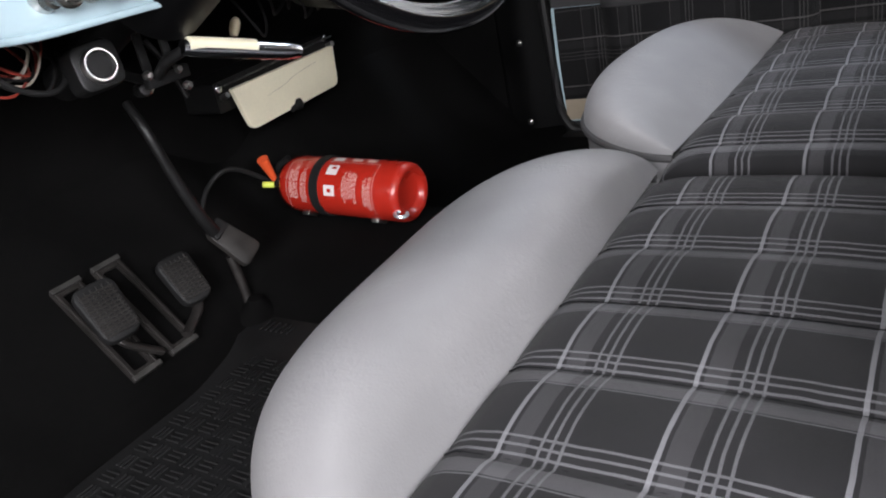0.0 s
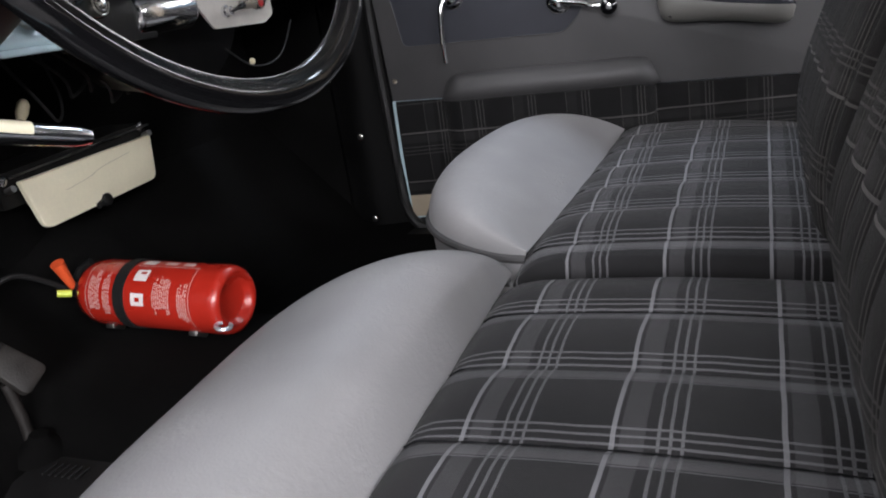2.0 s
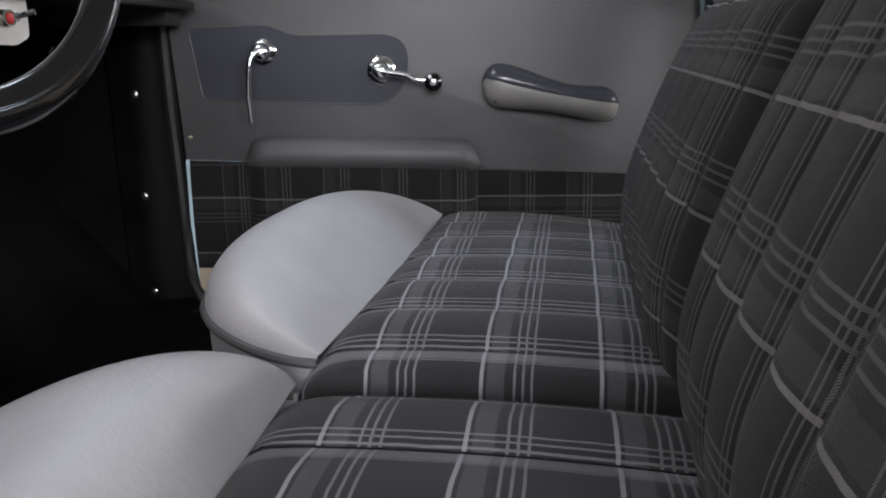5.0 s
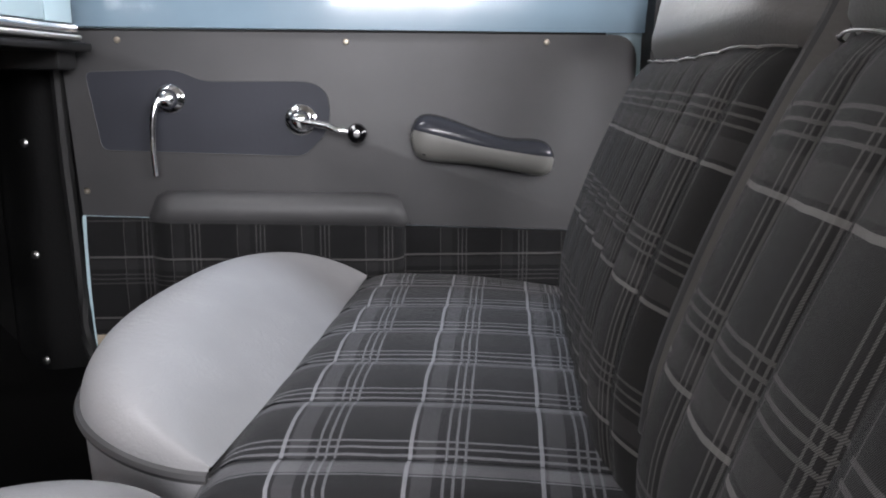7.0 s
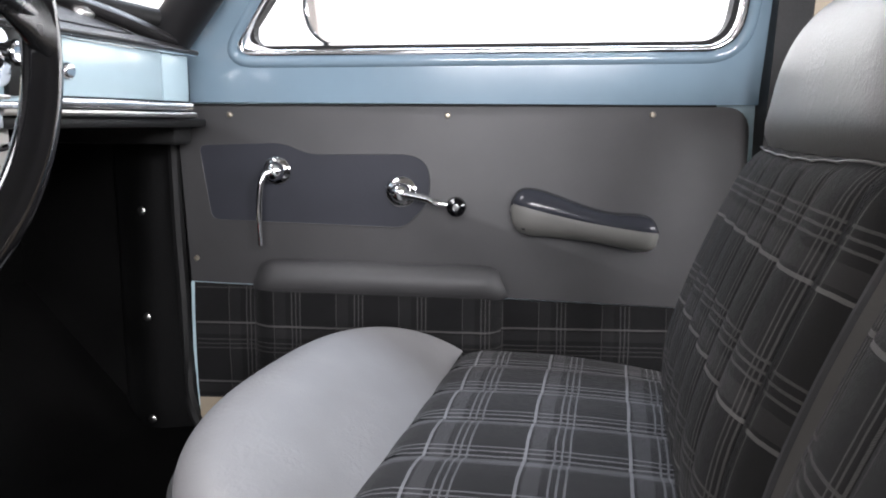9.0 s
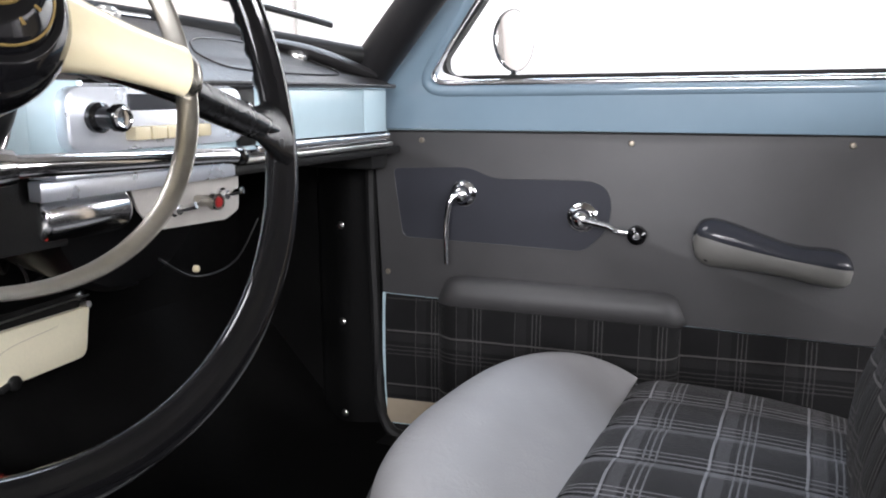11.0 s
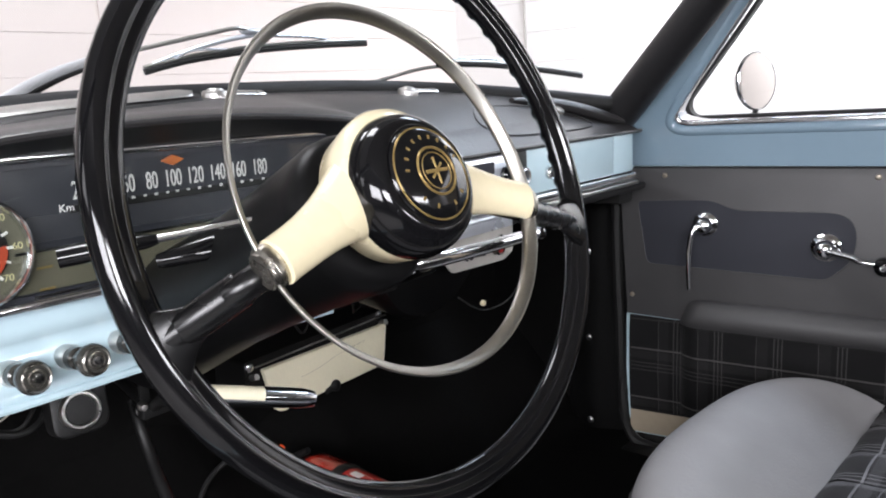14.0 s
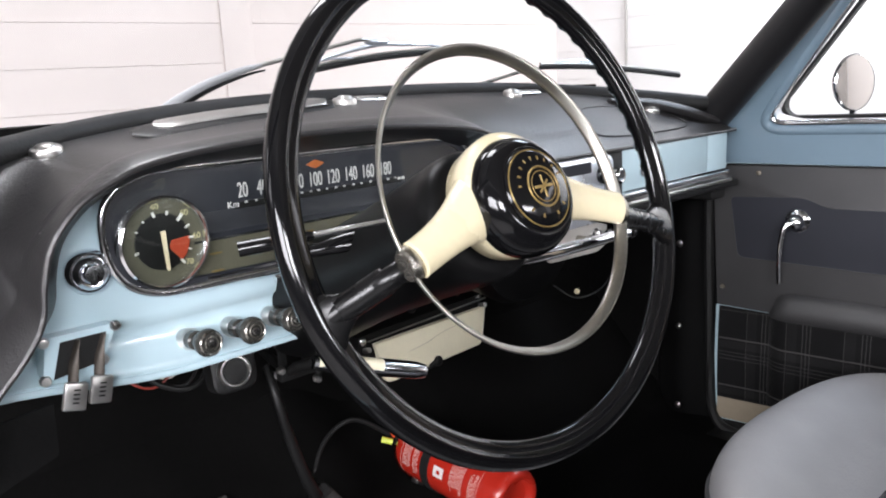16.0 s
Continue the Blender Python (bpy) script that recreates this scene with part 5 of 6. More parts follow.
part("horn_ring", grid(140, 14, ring_pt, close_u=True, close_v=True), M_RING, wheel, "dull metal horn ring", 80)
for sgn in (-1, 1):
    spoke = tube(spline([WM @ Vector((sgn * x, y, z)) for x, y, z in ((0.022, 0.000, -0.006), (0.045, -0.006, -0.003), (0.070, -0.015, 0.001), (0.097, -0.025, 0.004), (0.122, -0.0335, 0.006))], 8), lambda t: 0.0152 + 0.025 * (1 - t) ** 2.6, 24, 0.66, up=WN)
    part("spoke", spoke, M_CREAM, wheel, "cream plastic spoke", 80)
    clip_at = [WM @ Vector((sgn * (0.1205 + 0.0115 * k / 10), -0.033 - 0.0040 * k / 10, 0.0035)) for k in range(11)]
    part("ring_clip", tube(clip_at, lambda t: 0.0142 if 0.05 < t < 0.75 else 0.0120, 24, 0.62, up=WN), M_CLIP, wheel, "domed metal clip", 60)
    end = RM @ Vector((sgn * 0.2175, -0.0600, -0.002))
    start = WM @ Vector((sgn * 0.125, -0.036, -0.008))
    arm = tube(spline([WM @ Vector((sgn * 0.060, -0.012, -0.012)), start, start.lerp(end, 0.45), start.lerp(end, 0.8), end], 6), 0.0092, 16, 0.9, up=WN)
    part("arm", arm, M_ARM, wheel, "black outer arm", 70)
    part("sleeve", tube([start.lerp(end, t) for t in (0.18, 0.182, 0.195, 0.21, 0.4, 0.55, 0.68, 0.78)], lambda t: (0.0092, 0.0104, 0.0110, 0.0111, 0.0112, 0.0112, 0.0110, 0.0100)[round(t * 7)], 22, 0.9, up=WN), M_ARM, wheel, "black sleeve", 50)
    part("web", tube([start.lerp(end, 0.45 + 0.55 * k / 14) for k in range(15)], lambda t: 0.0095 + 0.021 * t ** 2.6, 20, 0.36, up=WN), M_ARM, wheel, "flared black web", 70)
part("hub_body", lathe([(0.040, -0.030), (0.050, -0.024), (0.0535, -0.006), (0.0545, 0.004), (0.0525, 0.010), (0.046, 0.013)], WM, 48), M_CREAM, wheel, "cream hub", 60)
CM = WM @ Matrix.Translation((-0.002, -0.005, -0.005))
cap = part("horn_button", lathe([(0.0490, 0.004), (0.0505, 0.008), (0.0510, 0.014), (0.0500, 0.022), (0.0465, 0.0305), (0.0405, 0.0360), (0.0365, 0.0375), (0.0350, 0.0365), (0.0345, 0.0380), (0.030, 0.0410), (0.018, 0.0440), (0.0, 0.0450)], CM, 56), M_BAKELITE, wheel, "domed glossy black horn button", 60)


def dome(r):
    pts = ((0.0, 0.0450), (0.018, 0.0440), (0.030, 0.0410), (0.0345, 0.0380))
    for (r0, h0), (r1, h1) in zip(pts, pts[1:]):
        if r <= r1:
            return h0 + (h1 - h0) * (r - r0) / (r1 - r0)
    return 0.038


for r, w in ((0.0325, 0.0007), (0.0165, 0.0010), (0.0128, 0.0005)):
    part("gold_ring", tube([CM @ Vector((r * math.cos(2 * math.pi * k / 64), r * math.sin(2 * math.pi * k / 64), dome(r))) for k in range(64)], w, 6, closed=True), M_GOLD, cap, "gold ring")
for turn, half_l, half_w in ((0, 0.0105, 0.0013), (90, 0.0095, 0.0011), (38, 0.0080, 0.0010)):
    part("emblem_bar", block(-half_l, half_l, -half_w, half_w, 0.0438, 0.0451, 0.0004, CM @ Matrix.Rotation(radians(turn), 4, "Z"), 1), M_GOLD, cap, "", 0)
for a in list(range(20, 175, 19)) + [222, 250, 290, 318]:
    part("letter_bar", block(-0.0008, 0.0008, -0.0016, 0.0016, -0.0003, 0.0004, 0, CM @ Matrix.Rotation(radians(a - 90), 4, "Z") @ Matrix.Translation((0, 0.0245, dome(0.0245)))), M_GOLD, cap, "", 0)

# steering column and stalks
column = thing("steering_column", (-0.60, 0.630, 1.15), "black steering column shroud with two thin stalks", "steering column")
part("shroud", lathe([(0.0, -0.40), (0.066, -0.40), (0.063, -0.35), (0.0595, -0.30), (0.0570, -0.25), (0.0560, -0.19), (0.0580, -0.12), (0.0610, -0.060), (0.0600, -0.045), (0.054, -0.036), (0.0, -0.036)], WM @ Matrix.Translation((0.002, -0.003, 0)), 36), M_SHROUD, column, "black enamelled shroud", 60)
part("shaft", lathe([(0.0, -0.66), (0.026, -0.66), (0.026, -0.39), (0, -0.39)], WM, 20), M_BLACK, column, "black shaft")
tip = Vector((-0.531, 0.457, 1.203))
root = Vector((-0.456, 0.602, 1.218))
stalk = part("stalk", tube([root.lerp(tip, k / 8) for k in range(9)], 0.0028, 8), M_CHROME, column, "thin chrome stalk")
part("stalk_knob", tube([root.lerp(tip, t) for t in (0.60, 0.64, 0.76, 0.9, 0.97, 1.0)], lambda t: 0.0035 + 0.0035 * math.sin(min(1, t * 1.3) * 1.9), 10), M_BAKELITE, stalk, "black stalk tip")
tip2, root2 = Vector((-0.560, 0.545, 1.181)), Vector((-0.500, 0.625, 1.190))
stalk = part("stalk", tube([root2.lerp(tip2, k / 6) for k in range(7)], 0.0026, 8), M_CHROME, column, "short chrome stalk")
part("stalk_knob", tube([root2.lerp(tip2, t) for t in (0.35, 0.42, 0.7, 0.95, 1.0)], lambda t: 0.004 + 0.003 * math.sin(t * 2.6), 10), M_BAKELITE, stalk, "black stalk tip")

arch = [(FACE + 0.016, y, z) for y, z in ((0.560, 1.135), (0.582, 1.137), (0.597, 1.150), (0.620, 1.164), (0.650, 1.168), (0.680, 1.164), (0.703, 1.150), (0.718, 1.137), (0.740, 1.135))]
part("column_arch", tube(spline(arch, 6), 0.0045, 10), M_CHROME, dash, "chrome arch over the column")
tip3, root3 = Vector((-0.555, 0.551, 1.185)), Vector((-0.530, 0.594, 1.194))
part("lever", tube([tip3.lerp(root3, k / 10) for k in range(11)], lambda t: 0.0035 + 0.0055 * math.sin(min(1, 0.1 + t) * 1.9), 12, 0.7), M_BAKELITE, column, "short black lever")

gear = thing("gear_lever", (-0.455, 0.670, 1.155), "chrome column gear lever reaching out beside the steering wheel", "gear lever")
part("rod", tube(spline([(-0.452, 0.668, 1.158), (-0.431, 0.72, 1.158), (-0.432, 0.80, 1.155), (-0.437, 0.87, 1.1525), (-0.440, 0.905, 1.150)], 8), lambda t: 0.0072 - 0.0014 * t, 16), M_CHROME, gear, "round chrome rod")
part("socket", tube(spline([(-0.500, 0.640, 1.156), (-0.468, 0.655, 1.158), (-0.444, 0.688, 1.158), (-0.437, 0.706, 1.158)], 6), lambda t: 0.0150 - 0.0050 * t, 16), M_CHROME, gear, "chrome ball socket")
part("tip", lathe([(0.0066, 0.0), (0.0076, 0.004), (0.0072, 0.010), (0.0045, 0.014), (0, 0.015)], axes((-0.440, 0.903, 1.150), (-0.08, 1, -0.05)), 18), M_BAKELITE, gear, "black end cap")

# ---- handbrake lever under the dashboard ----
brake = thing("handbrake_lever", (-0.66, 0.60, 0.97), "chrome umbrella handbrake lever with cream inlay", "handbrake")
h0, h1 = Vector((-0.706, 0.630, 1.008)), Vector((-0.664, 0.771, 0.964))
part("grip", tube([h0.lerp(h1, k / 12) for k in range(13)], lambda t: (0.0145 - 0.0015 * t) * min(1, 0.7 + 2.6 * t) * max(0.62, 1 - (max(0, t - 0.88) / 0.12) ** 4) ** 0.5, 20, 0.85), M_GRIPMETAL, brake, "polished metal grip", 60)
part("inlay", tube([h0.lerp(h1, 0.05 + 0.55 * k / 8) + Vector((0.0040, -0.0022, 0.0044)) for k in range(9)], 0.0108, 16, 0.8), M_CREAM_CARD, brake, "cream inlay", 60)
part("rod", tube(spline([h0 + Vector((0.002, 0.008, -0.002)), (-0.745, 0.632, 0.992), (-0.80, 0.645, 0.970), (-0.90, 0.655, 0.985), (-1.06, 0.665, 1.02)]), 0.0065, 10), M_BLACK, brake, "black rod")
part("pivot", lathe([(0.0, -0.02), (0.011, -0.02), (0.011, 0.018), (0.008, 0.022), (0, 0.022)], axes((-0.832, 0.652, 0.957), (0.9, -0.4, 0.1)) @ Matrix.Scale(0.9, 4), 16), M_CHROME, brake, "chrome pivot bolt")
part("bracket", join(block(-0.792, -0.778, 0.626, 0.690, 0.962, 0.978, 0.002), block(-0.788, -0.784, 0.628, 0.640, 0.965, 1.06, 0.001), block(-0.788, -0.784, 0.664, 0.676, 0.965, 1.06, 0.001)), M_BLACK, brake, "black steel bracket", 30)
for y, z in ((0.627, 0.979), (0.680, 0.952), (0.672, 0.975)):
    part("bolt", lathe([(0.0058, -0.006), (0.0058, 0.002), (0.004, 0.004), (0.0036, 0.008), (0, 0.0085)], axes((-0.778, y, z), (1, -0.3, 0.1)), 6), M_STEEL, brake, "bright bolt", 20)
part("pawl", tube(spline([(-0.86, 0.70, 1.01), (-0.845, 0.712, 0.97), (-0.84, 0.722, 0.925)]), 0.004, 8), M_BLACK, brake, "worn steel pawl")

# ---- cream fuse cover on the bulkhead ----
fuse = thing("fuse_cover", (-1.0, 1.09, 0.80), "cream plastic fuse box cover with dark catch on the bulkhead", "fuse box")
lean = lambda a, b, d: Vector((-1.012 + d + (0.878 - b) * 0.06, a, b))
part("holder", slab(rounded([(0.920, 0.840), (1.235, 0.846), (1.238, 0.902), (0.922, 0.892)], 0.006, 3), lambda a, b, d: Vector((-1.03 + d, a, b)), -0.075, 0.012), M_BLACK, fuse, "black holder")
part("cover", slab(rounded([(0.964, 0.797), (1.214, 0.806), (1.230, 0.880), (0.947, 0.876)], [0.014, 0.014, 0.004, 0.004], 5), lean, 0.0, 0.010, 0.002), M_CREAM_CARD, fuse, "cream lid", 50)
part("catch", join(lathe([(0.0, 0.0), (0.0105, 0.0), (0.0105, 0.007), (0.006, 0.010), (0, 0.010)], axes(lean(1.090, 0.804, 0.006), (1, 0, 0.1)), 16), block(-0.008, 0.010, -0.005, 0.005, 0.002, 0.010, 0.002, axes(lean(1.075, 0.801, 0.004), (1, 0, 0.1), (0, 1, 0.3)))), M_BLACK, fuse, "dark catch")
for y, z in ((0.931, 0.882), (1.226, 0.896)):
    screw(fuse, (-1.017, y, z), (1, 0, 0), 0.008, material=M_CHROME)
    part("hinge_eye", lathe([(0.005, 0), (0.005, 0.016), (0, 0.016)], axes((-1.014, y, z - 0.016), (1, 0, 0.3)), 12), M_STEEL, fuse, "bare metal hinge pin")
part("hinge_rod", tube([(-1.000, 0.93, 0.8865), (-1.000, 1.08, 0.8925), (-1.000, 1.228, 0.8985)], 0.0016, 6), M_STEEL, fuse, "thin hinge wire")
part("scratch", tube(spline([lean(1.02, 0.842, 0.0103), lean(1.07, 0.848, 0.0103), lean(1.10, 0.856, 0.0103), lean(1.17, 0.864, 0.0103)]), 0.0003, 5), M_BEIGE, fuse, "scratch line")

# ---- fire extinguisher ----
EA, EB = Vector((-0.675, 0.956, 0.691)), Vector((-0.943, 0.963, 0.699))
ez = (EB - EA).normalized()
em = axes(EA, ez, (0.2, -0.9, 0.6))
ext = thing("fire_extinguisher", (EA + EB) / 2 - Vector((0, 0, 0.05)), "small red fire extinguisher lying in a black strap on the tunnel", "fire extinguisher")
EL, ER = 0.270, 0.0490
cyl = part("cylinder", lathe([(0.0, 0.014), (0.026, 0.0135), (0.0305, 0.011), (0.033, 0.005), (0.0375, 0.0005), (0.0425, 0.0015), (0.0472, 0.006), (ER, 0.014), (ER, EL - 0.042), (0.0475, EL - 0.028), (0.042, EL - 0.014), (0.032, EL - 0.004), (0.018, EL), (0.0, EL)], em, 48), M_RED, ext, "red lacquered cylinder", 60)
part("strap", lathe([(ER + 0.0005, 0.161), (ER + 0.0025, 0.1615), (ER + 0.0025, 0.1795), (ER + 0.0005, 0.180)], em, 40), M_RUBBER, ext, "black strap", 50)
part("neck", lathe([(0.020, EL - 0.002), (0.020, EL + 0.008), (0.014, EL + 0.010), (0.012, EL + 0.022), (0, EL + 0.022)], em, 24), M_STEEL, ext, "metal neck")


def on_cyl(a, h, d=0.0006):
    return em @ Vector(((ER + d) * math.cos(a), (ER + d) * math.sin(a), h))


def label_patch(a0, a1, h0_, h1_, material, name, lift=0.0006):
    n = max(2, int(abs(a1 - a0) / 0.12))
    return part(name, grid(n, 1, lambda a, b: on_cyl(a0 + (a1 - a0) * a, h0_ + (h1_ - h0_) * b, lift)), material, cyl, "", 80)


# fine lines of print: short bars running round the cylinder
rl = random.Random(7)
for col0, col1, a0, a1 in ((0.050, 0.066, -0.95, 0.25), (0.080, 0.108, -0.75, 0.45), (0.188, 0.200, -0.9, 0.5), (0.207, 0.226, -0.9, 0.6)):
    h = col0
    while h < col1:
        a = a0 + rl.random() * 0.25
        stop = a1 - rl.random() * 0.35
        while a < stop:
            w = 0.05 + rl.random() * 0.16
            label_patch(a, min(a + w, stop), h, h + 0.0016, M_PRINT, "print_bar")
            a += w + 0.035
        h += 0.0034
label_patch(-1.1, 0.78, 0.0455, 0.0463, M_PRINT, "print_rule")
label_patch(-1.1, 0.70, 0.231, 0.2318, M_PRINT, "print_rule")
label_patch(0.77, 0.79, 0.0455, 0.154, M_PRINT, "print_rule")
label_patch(0.88, 1.08, 0.060, 0.080, M_PRINT, "print_panel")
label_patch(0.88, 1.08, 0.090, 0.112, M_PRINT, "print_panel")
label_patch(0.86, 1.12, 0.128, 0.150, M_LABEL, "print_panel")
label_patch(0.22, 0.60, 0.124, 0.147, M_LABEL, "print_panel", 0.0008)
label_patch(-0.50, -0.14, 0.124, 0.147, M_LABEL, "print_panel", 0.0008)
label_patch(0.44, 0.52, 0.128, 0.138, M_RED, "pictogram", 0.0012)
label_patch(-0.38, -0.26, 0.131, 0.139, M_RED, "pictogram", 0.0012)
ring_c = em @ Vector((0.030, -0.040, -0.006))
rx, ry = (em.to_3x3() @ Vector((0.7, -0.4, 0))).normalized(), (em.to_3x3() @ Vector((0.1, -0.2, -1))).normalized()
part("ring", tube([ring_c + rx * 0.011 * math.cos(t) + ry * 0.011 * math.sin(t) for t in [-2.2 + 4.9 * k / 20 for k in range(21)]], 0.0032, 8), M_SATIN, ext, "bright steel hook")
valve = part("valve", join(block(-0.016, 0.016, -0.012, 0.012, EL + 0.012, EL + 0.040, 0.004, em), tube([em @ Vector(p) for p in ((0.004, 0.010, EL + 0.034), (0.008, 0.028, EL + 0.026), (0.010, 0.042, EL + 0.004))], 0.006, 8)), M_BLACK, ext, "black valve and lever", 40)
nz = em @ Vector((0.012, 0.0, EL + 0.026))
part("nozzle", tube([nz, nz.lerp(Vector((-0.968, 0.936, 0.753)), 0.5), Vector((-0.968, 0.936, 0.753))], lambda t: 0.0055 + 0.0050 * t, 14), M_ORANGE, ext, "orange nozzle")
part("pin_tag", tube([em @ Vector((0.022, -0.010, EL + 0.016)), em @ Vector((0.036, -0.014, EL + 0.030))], 0.0055, 12), M_LIME, ext, "lime green tag")
part("hose", tube(spline([em @ Vector((0.0, -0.004, EL + 0.036)), (-1.0, 0.89, 0.752), (-1.01, 0.835, 0.735), (-0.985, 0.785, 0.690), (-0.96, 0.760, 0.63)]), 0.0042, 8), M_RUBBER, ext, "thin black hose")
for h in (0.062, 0.215):
    part("cradle", block(0.0465, 0.0545, -0.012, 0.012, h - 0.008, h + 0.008, 0.002, em @ Matrix.Rotation(radians(-96), 4, "Z")), M_STEEL, ext, "bare metal cradle foot", 30)

# ---- pedals ----


def pedal(label, at, tilt, foot, w, h):
    """A hatched rubber pad, wider at its top, on a bent arm that comes up through the floor."""
    th = thing("pedal", foot, label, "pedal", "pedals")
    m = Matrix.Translation(at) @ Euler((0, radians(tilt), radians(-8))).to_matrix().to_4x4()
    pad_o = rounded([(-h, -w * 0.86), (h, -w), (h, w), (-h, w * 0.86)], 0.017, 5)
    part("pad", slab(pad_o, lambda a, b, d: m @ Vector((d, b, a)), -0.009, 0.005, 0.003), M_RUBBER, th, "hatched worn rubber pad", 50)
    n = int(2 * (h - 0.008) / 0.0058)
    for k in range(n):
        part("rib", block(0.004, 0.0072, -w * 0.80, w * 0.80, -h + 0.008 + k * 0.0058, -h + 0.0108 + k * 0.0058, 0.0008, m, 1), M_PEDAL, th, "", 0)
    for k in range(6):
        part("groove_rib", block(0.004, 0.0066, -w * 0.75 + k * w * 0.28, -w * 0.75 + k * w * 0.28 + 0.0016, -h + 0.008, h - 0.008, 0.0005, m, 1), M_PEDAL, th, "", 0)
    part("arm", tube(spline([m @ Vector((-0.008, 0, 0.01)), m @ Vector((-0.022, 0.002, -0.02)), m @ Vector((-0.03, 0.004, -h)), foot]), 0.0085, 10, 0.7), M_RUST, th, "worn steel arm")
    part("pad_plate", slab(rounded([(-h * 0.9, -w * 0.78), (h * 0.9, -w * 0.9), (h * 0.9, w * 0.9), (-h * 0.9, w * 0.78)], 0.014, 4), lambda a, b, d: m @ Vector((d, b, a)), -0.013, -0.0085), M_RUST, th, "steel pad plate", 40)
    return th


pedal("worn black rubber clutch pedal on a floor arm", (-0.900, 0.531, 0.690), -38, (-0.885, 0.575, 0.600), 0.031, 0.044)
pedal("worn black rubber brake pedal on a floor arm", (-0.905, 0.664, 0.668), -38, (-0.880, 0.618, 0.602), 0.028, 0.041)
for y in (0.538, 0.606):
    pp = thing("pedal_slot_plate", (-0.93, y, 0.62), "worn steel slot plate on the toe board", "slot plate", "pedal slot plates")
    tm = axes((-0.940, y, 0.648), (0.724, 0, 0.69), (0, 1, 0))
    o = rounded([(-0.024, -0.088), (0.024, -0.088), (0.024, 0.088), (-0.024, 0.088)], 0.003, 2)
    i = rounded([(-0.0125, -0.074), (0.0125, -0.074), (0.0125, 0.074), (-0.0125, 0.074)], 0.003, 2)
    part("plate", frame_ring(i, o, lambda a, b, d: tm @ Vector((a, b, d)), 0.002, 0.006), M_RUST, pp, "", 30)
    for e in (-1, 1):
        part("lip", block(-0.024, 0.024, e * 0.084 - 0.004, e * 0.084 + 0.004, 0.006, 0.012, 0.001, tm), M_PLATE_EDGE, pp, "bare steel lip", 0)
        part("rail", block(e * 0.019 - 0.002, e * 0.019 + 0.002, -0.08, 0.08, 0.006, 0.010, 0.001, tm), M_RUST, pp, "", 0)
gas = thing("accelerator_pedal", (-0.875, 0.745, FLOOR), "hanging accelerator pedal with a worn grey pad and rubber boot", "pedal")
part("rod", tube(spline([(-0.93, 0.69, 0.93), (-0.90, 0.684, 0.89), (-0.892, 0.695, 0.822), (-0.888, 0.714, 0.75), (-0.886, 0.728, 0.715)]), lambda t: 0.0062 + 0.004 * t, 12), M_BLACK, gas, "black pendulum rod")
gp = axes((-0.880, 0.750, 0.690), (0.86, -0.12, 0.42), (0, 0.42, -0.9))
part("pad", slab(rounded([(-0.040, -0.0175), (0.040, -0.0235), (0.040, 0.0235), (-0.040, 0.0175)], 0.011, 5), lambda a, b, d: gp @ Vector((a, b, d)), -0.006, 0.005, 0.002), M_PEDAL, gas, "worn grey pedal pad", 50)
part("pad_step", slab(rounded([(-0.042, -0.015), (-0.020, -0.017), (-0.020, 0.017), (-0.042, 0.015)], 0.006, 4), lambda a, b, d: gp @ Vector((a, b, d)), 0.004, 0.010, 0.002), M_RUBBER, gas, "raised pad heel", 50)
part("lower_rod", tube(spline([(-0.892, 0.746, 0.665), (-0.887, 0.748, 0.61), (-0.883, 0.744, 0.568)]), 0.0075, 10), M_RUST, gas, "grey lower rod")
part("boot", lathe([(0.0, 0.030), (0.012, 0.028), (0.016, 0.020), (0.030, 0.008), (0.040, 0.0)], axes((-0.873, 0.748, FLOOR + 0.010), (0.2, 0, 1)), 20), M_CARPET, gas, "dull black boot")

# ---- checkered rubber heel mat ----
mat = thing("heel_mat", (-0.68, 0.52, FLOOR), "black rubber heel mat with checkered ribs", "floor mat")
mo = [Vector(p) for p in ((-0.40, 0.27), (-0.40, 0.80), (-0.72, 0.80), (-0.885, 0.770), (-0.890, 0.735), (-0.832, 0.645), (-0.803, 0.55), (-0.803, 0.36), (-0.79, 0.27))]
part("sheet", slab(rounded(mo, 0.03, 4), lambda a, b, d: Vector((a, b, FLOOR + d)), 0.001, 0.007), M_RUBBER, mat, "", 40)
rib_x = block(-0.011, 0.011, -0.0016, 0.0016, 0, 0.0022, 0.0006, None, 1)
rib_me = bpy.data.meshes.new("rib")
rib_x.to_mesh(rib_me)
rib_x.free()
rib_me.materials.append(M_RUBBER)
for i in range(12):
    for j in range(13):
        x, y = -0.775 + i * 0.028, 0.30 + j * 0.028
        for k in range(3):
            off = (k - 1) * 0.0075
            r = new("rib", rib_me)
            r.parent = mat
            turn = 0 if (i + j) % 2 else 90
            px, py = (x, y + off) if turn == 0 else (x + off, y)
            r.matrix_basis = pose(px - mat.location.x, py - mat.location.y, 0.007, 0, 0, turn)
for k in range(6):
    part("rib", block(-0.012, 0.012, -0.002, 0.002, 0, 0.003, 0.0008, pose(-0.80, 0.715, 0.566 + 0.0, 0, 0, 90) @ Matrix.Translation((0, -0.03 + k * 0.011, 0)), 1), M_RUBBER, mat, "", 0)

# ---- wipers outside the glass ----


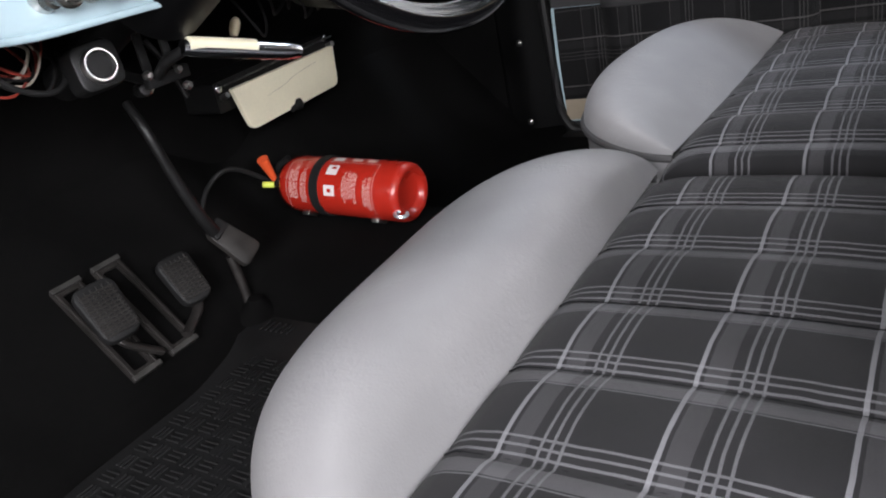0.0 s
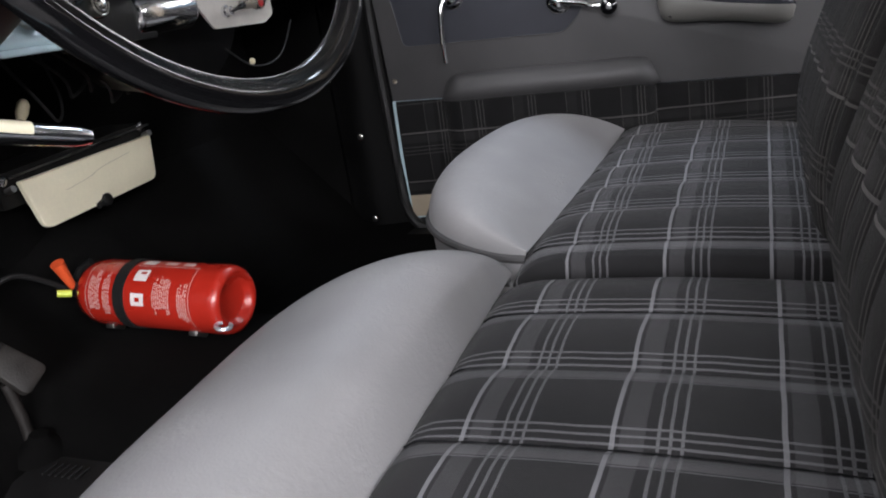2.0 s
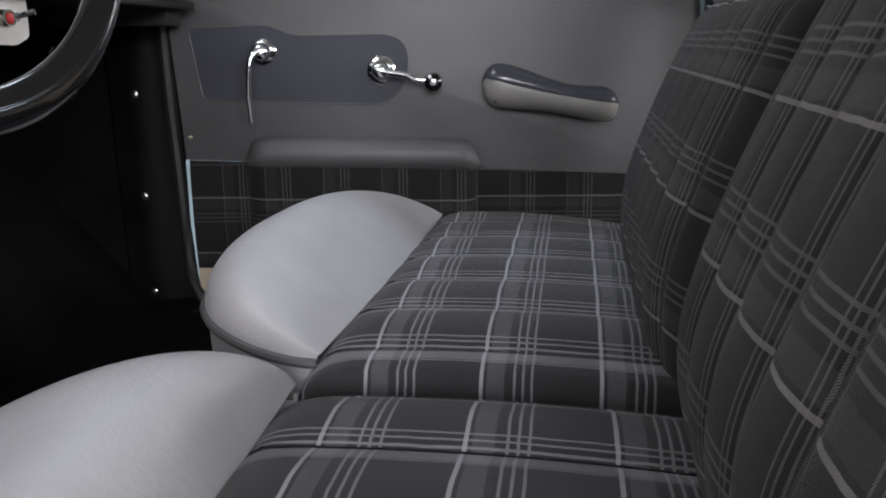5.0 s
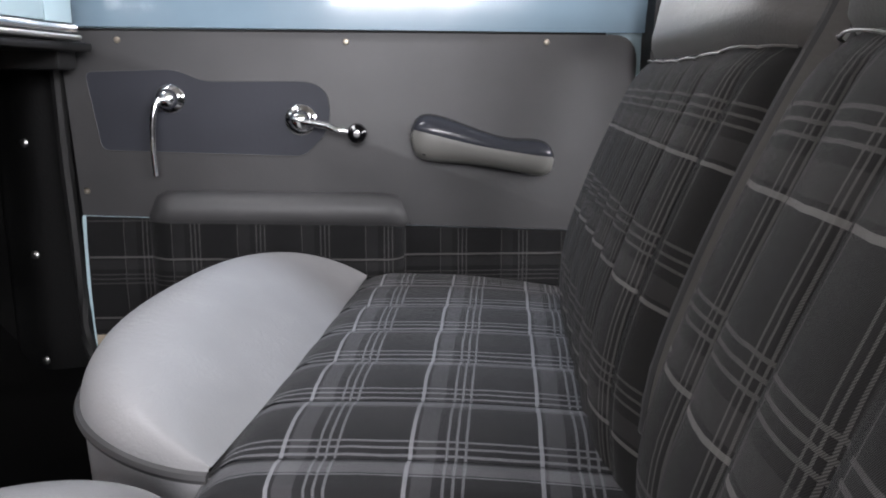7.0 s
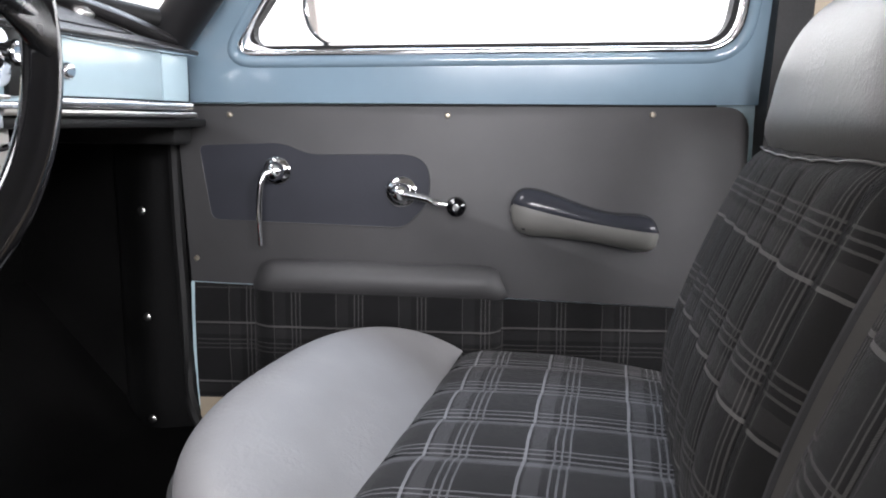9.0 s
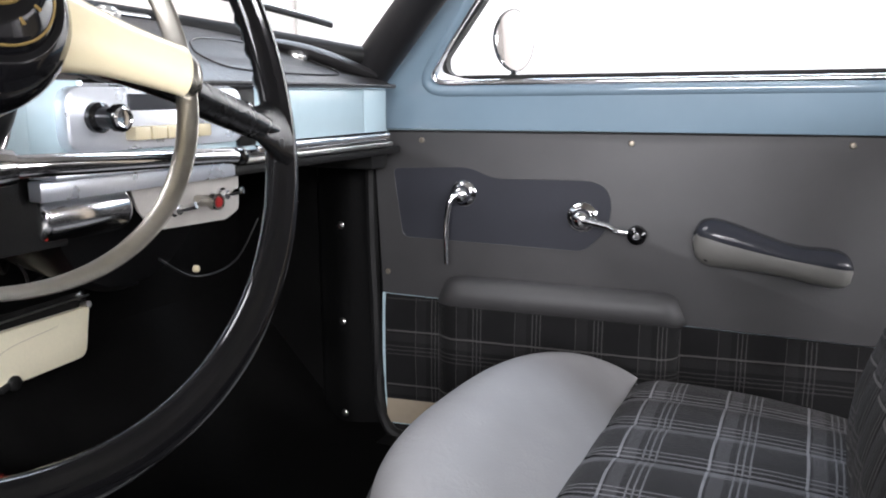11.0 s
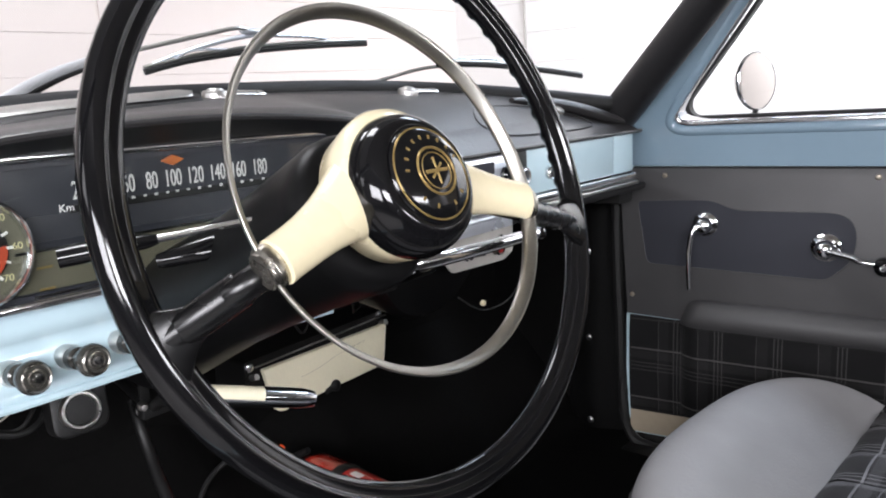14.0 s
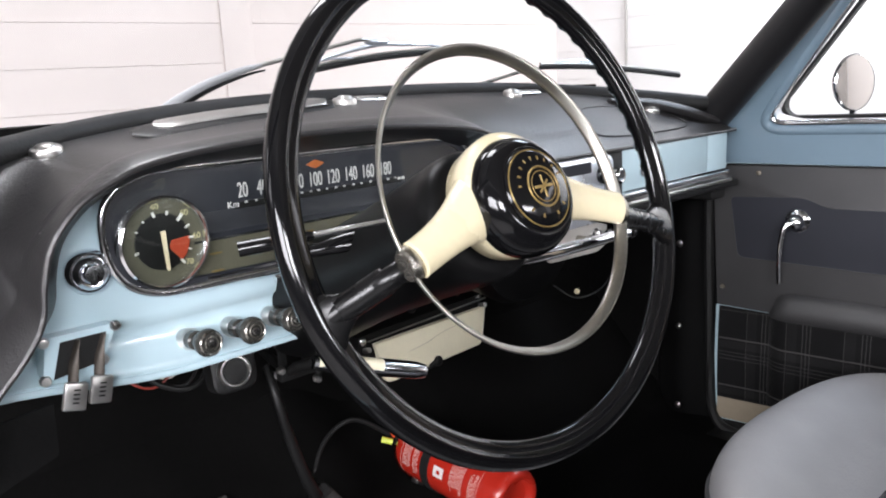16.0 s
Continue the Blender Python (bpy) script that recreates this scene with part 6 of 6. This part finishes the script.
def wiper(label, head, rod, bridge, link_bar, blade, size):
    """A parked wiper: hollow flat head, thin rod, arched carrier and a rubber blade under it."""
    w = thing("wiper", head[0], label, "wiper", "wipers")
    off = Vector((-0.6, 0, 0.8))
    part("arm_head", tube(spline(head, 6), lambda t: size * (1.0 - 0.72 * t ** 1.4), 14, 0.32, up=off), M_SILVER, w, "broad silver arm head", 60)
    # A black rod stands in for the dark hollow under the head.
    part("arm_hollow", tube([p + Vector((0.002, 0.004, -size * 0.42)) for p in spline(head, 6)], lambda t: size * (0.42 - 0.3 * t), 8, 0.5, up=off), M_BLACK, w, "dark hollow underside", 60)
    part("arm", tube(spline(rod, 6), 0.0030, 8), M_STEEL, w, "thin bright rod")
    part("clip", tube([Vector(rod[-1]) + Vector((0, d, 0)) for d in (-0.022, -0.016, 0.016, 0.022)], lambda t: 0.0064 if 0.1 < t < 0.9 else 0.004, 10, 0.7), M_SATIN, w, "bright joint clip")
    part("bridge", tube(spline(bridge, 6), lambda t: 0.0030 + 0.0022 * math.sin(math.pi * t), 10, 0.7), M_SATIN, w, "silver arched blade carrier")
    part("bridge", tube(spline(link_bar, 6), 0.0026, 8, 0.7), M_SATIN, w, "silver lower carrier")
    bl = spline(blade, 8)
    part("blade_holder", tube([p + Vector((0, 0, 0.0035)) for p in bl], 0.0034, 8, 0.8), M_STEEL, w, "steel blade holder")
    part("blade", tube([p - Vector((0, 0, 0.0020)) for p in bl], 0.0042, 8, 1.1), M_RUBBER, w, "black rubber blade")
    return w


wiper("silver wiper with broad arm and black blade on the windscreen", [(-1.020, 0.612, 1.304), (-0.998, 0.637, 1.325), (-0.972, 0.672, 1.346), (-0.952, 0.712, 1.361), (-0.943, 0.738, 1.3665)],
      [(-0.945, 0.732, 1.366), (-0.940, 0.771, 1.374), (-0.917, 0.857, 1.392), (-0.909, 0.894, 1.399), (-0.914, 0.926, 1.396)],
      [(-0.962, 0.797, 1.356), (-0.949, 0.832, 1.369), (-0.933, 0.878, 1.382), (-0.921, 0.934, 1.392), (-0.921, 0.985, 1.392), (-0.923, 1.046, 1.3905), (-0.928, 1.080, 1.385)],
      [(-0.950, 0.822, 1.361), (-0.943, 0.838, 1.3705), (-0.940, 0.871, 1.3735), (-0.938, 0.914, 1.372)],
      [(-0.965, 0.784, 1.348), (-0.948, 0.846, 1.362), (-0.933, 0.945, 1.374), (-0.926, 1.05, 1.3805), (-0.921, 1.148, 1.384)], 0.0155)
wiper("silver wiper with slim arm and black blade on the windscreen", [(-0.955, 1.100, 1.306), (-0.945, 1.135, 1.313), (-0.935, 1.160, 1.319)],
      [(-0.935, 1.158, 1.319), (-0.925, 1.205, 1.328), (-0.905, 1.262, 1.340), (-0.880, 1.33, 1.345)],
      [(-0.876, 1.285, 1.3495), (-0.864, 1.32, 1.353), (-0.850, 1.38, 1.352), (-0.838, 1.44, 1.344)],
      [(-0.850, 1.40, 1.3435), (-0.840, 1.43, 1.345), (-0.830, 1.47, 1.338)],
      [(-0.870, 1.262, 1.3475), (-0.845, 1.38, 1.3425), (-0.820, 1.50, 1.3305), (-0.795, 1.605, 1.3165)], 0.008)
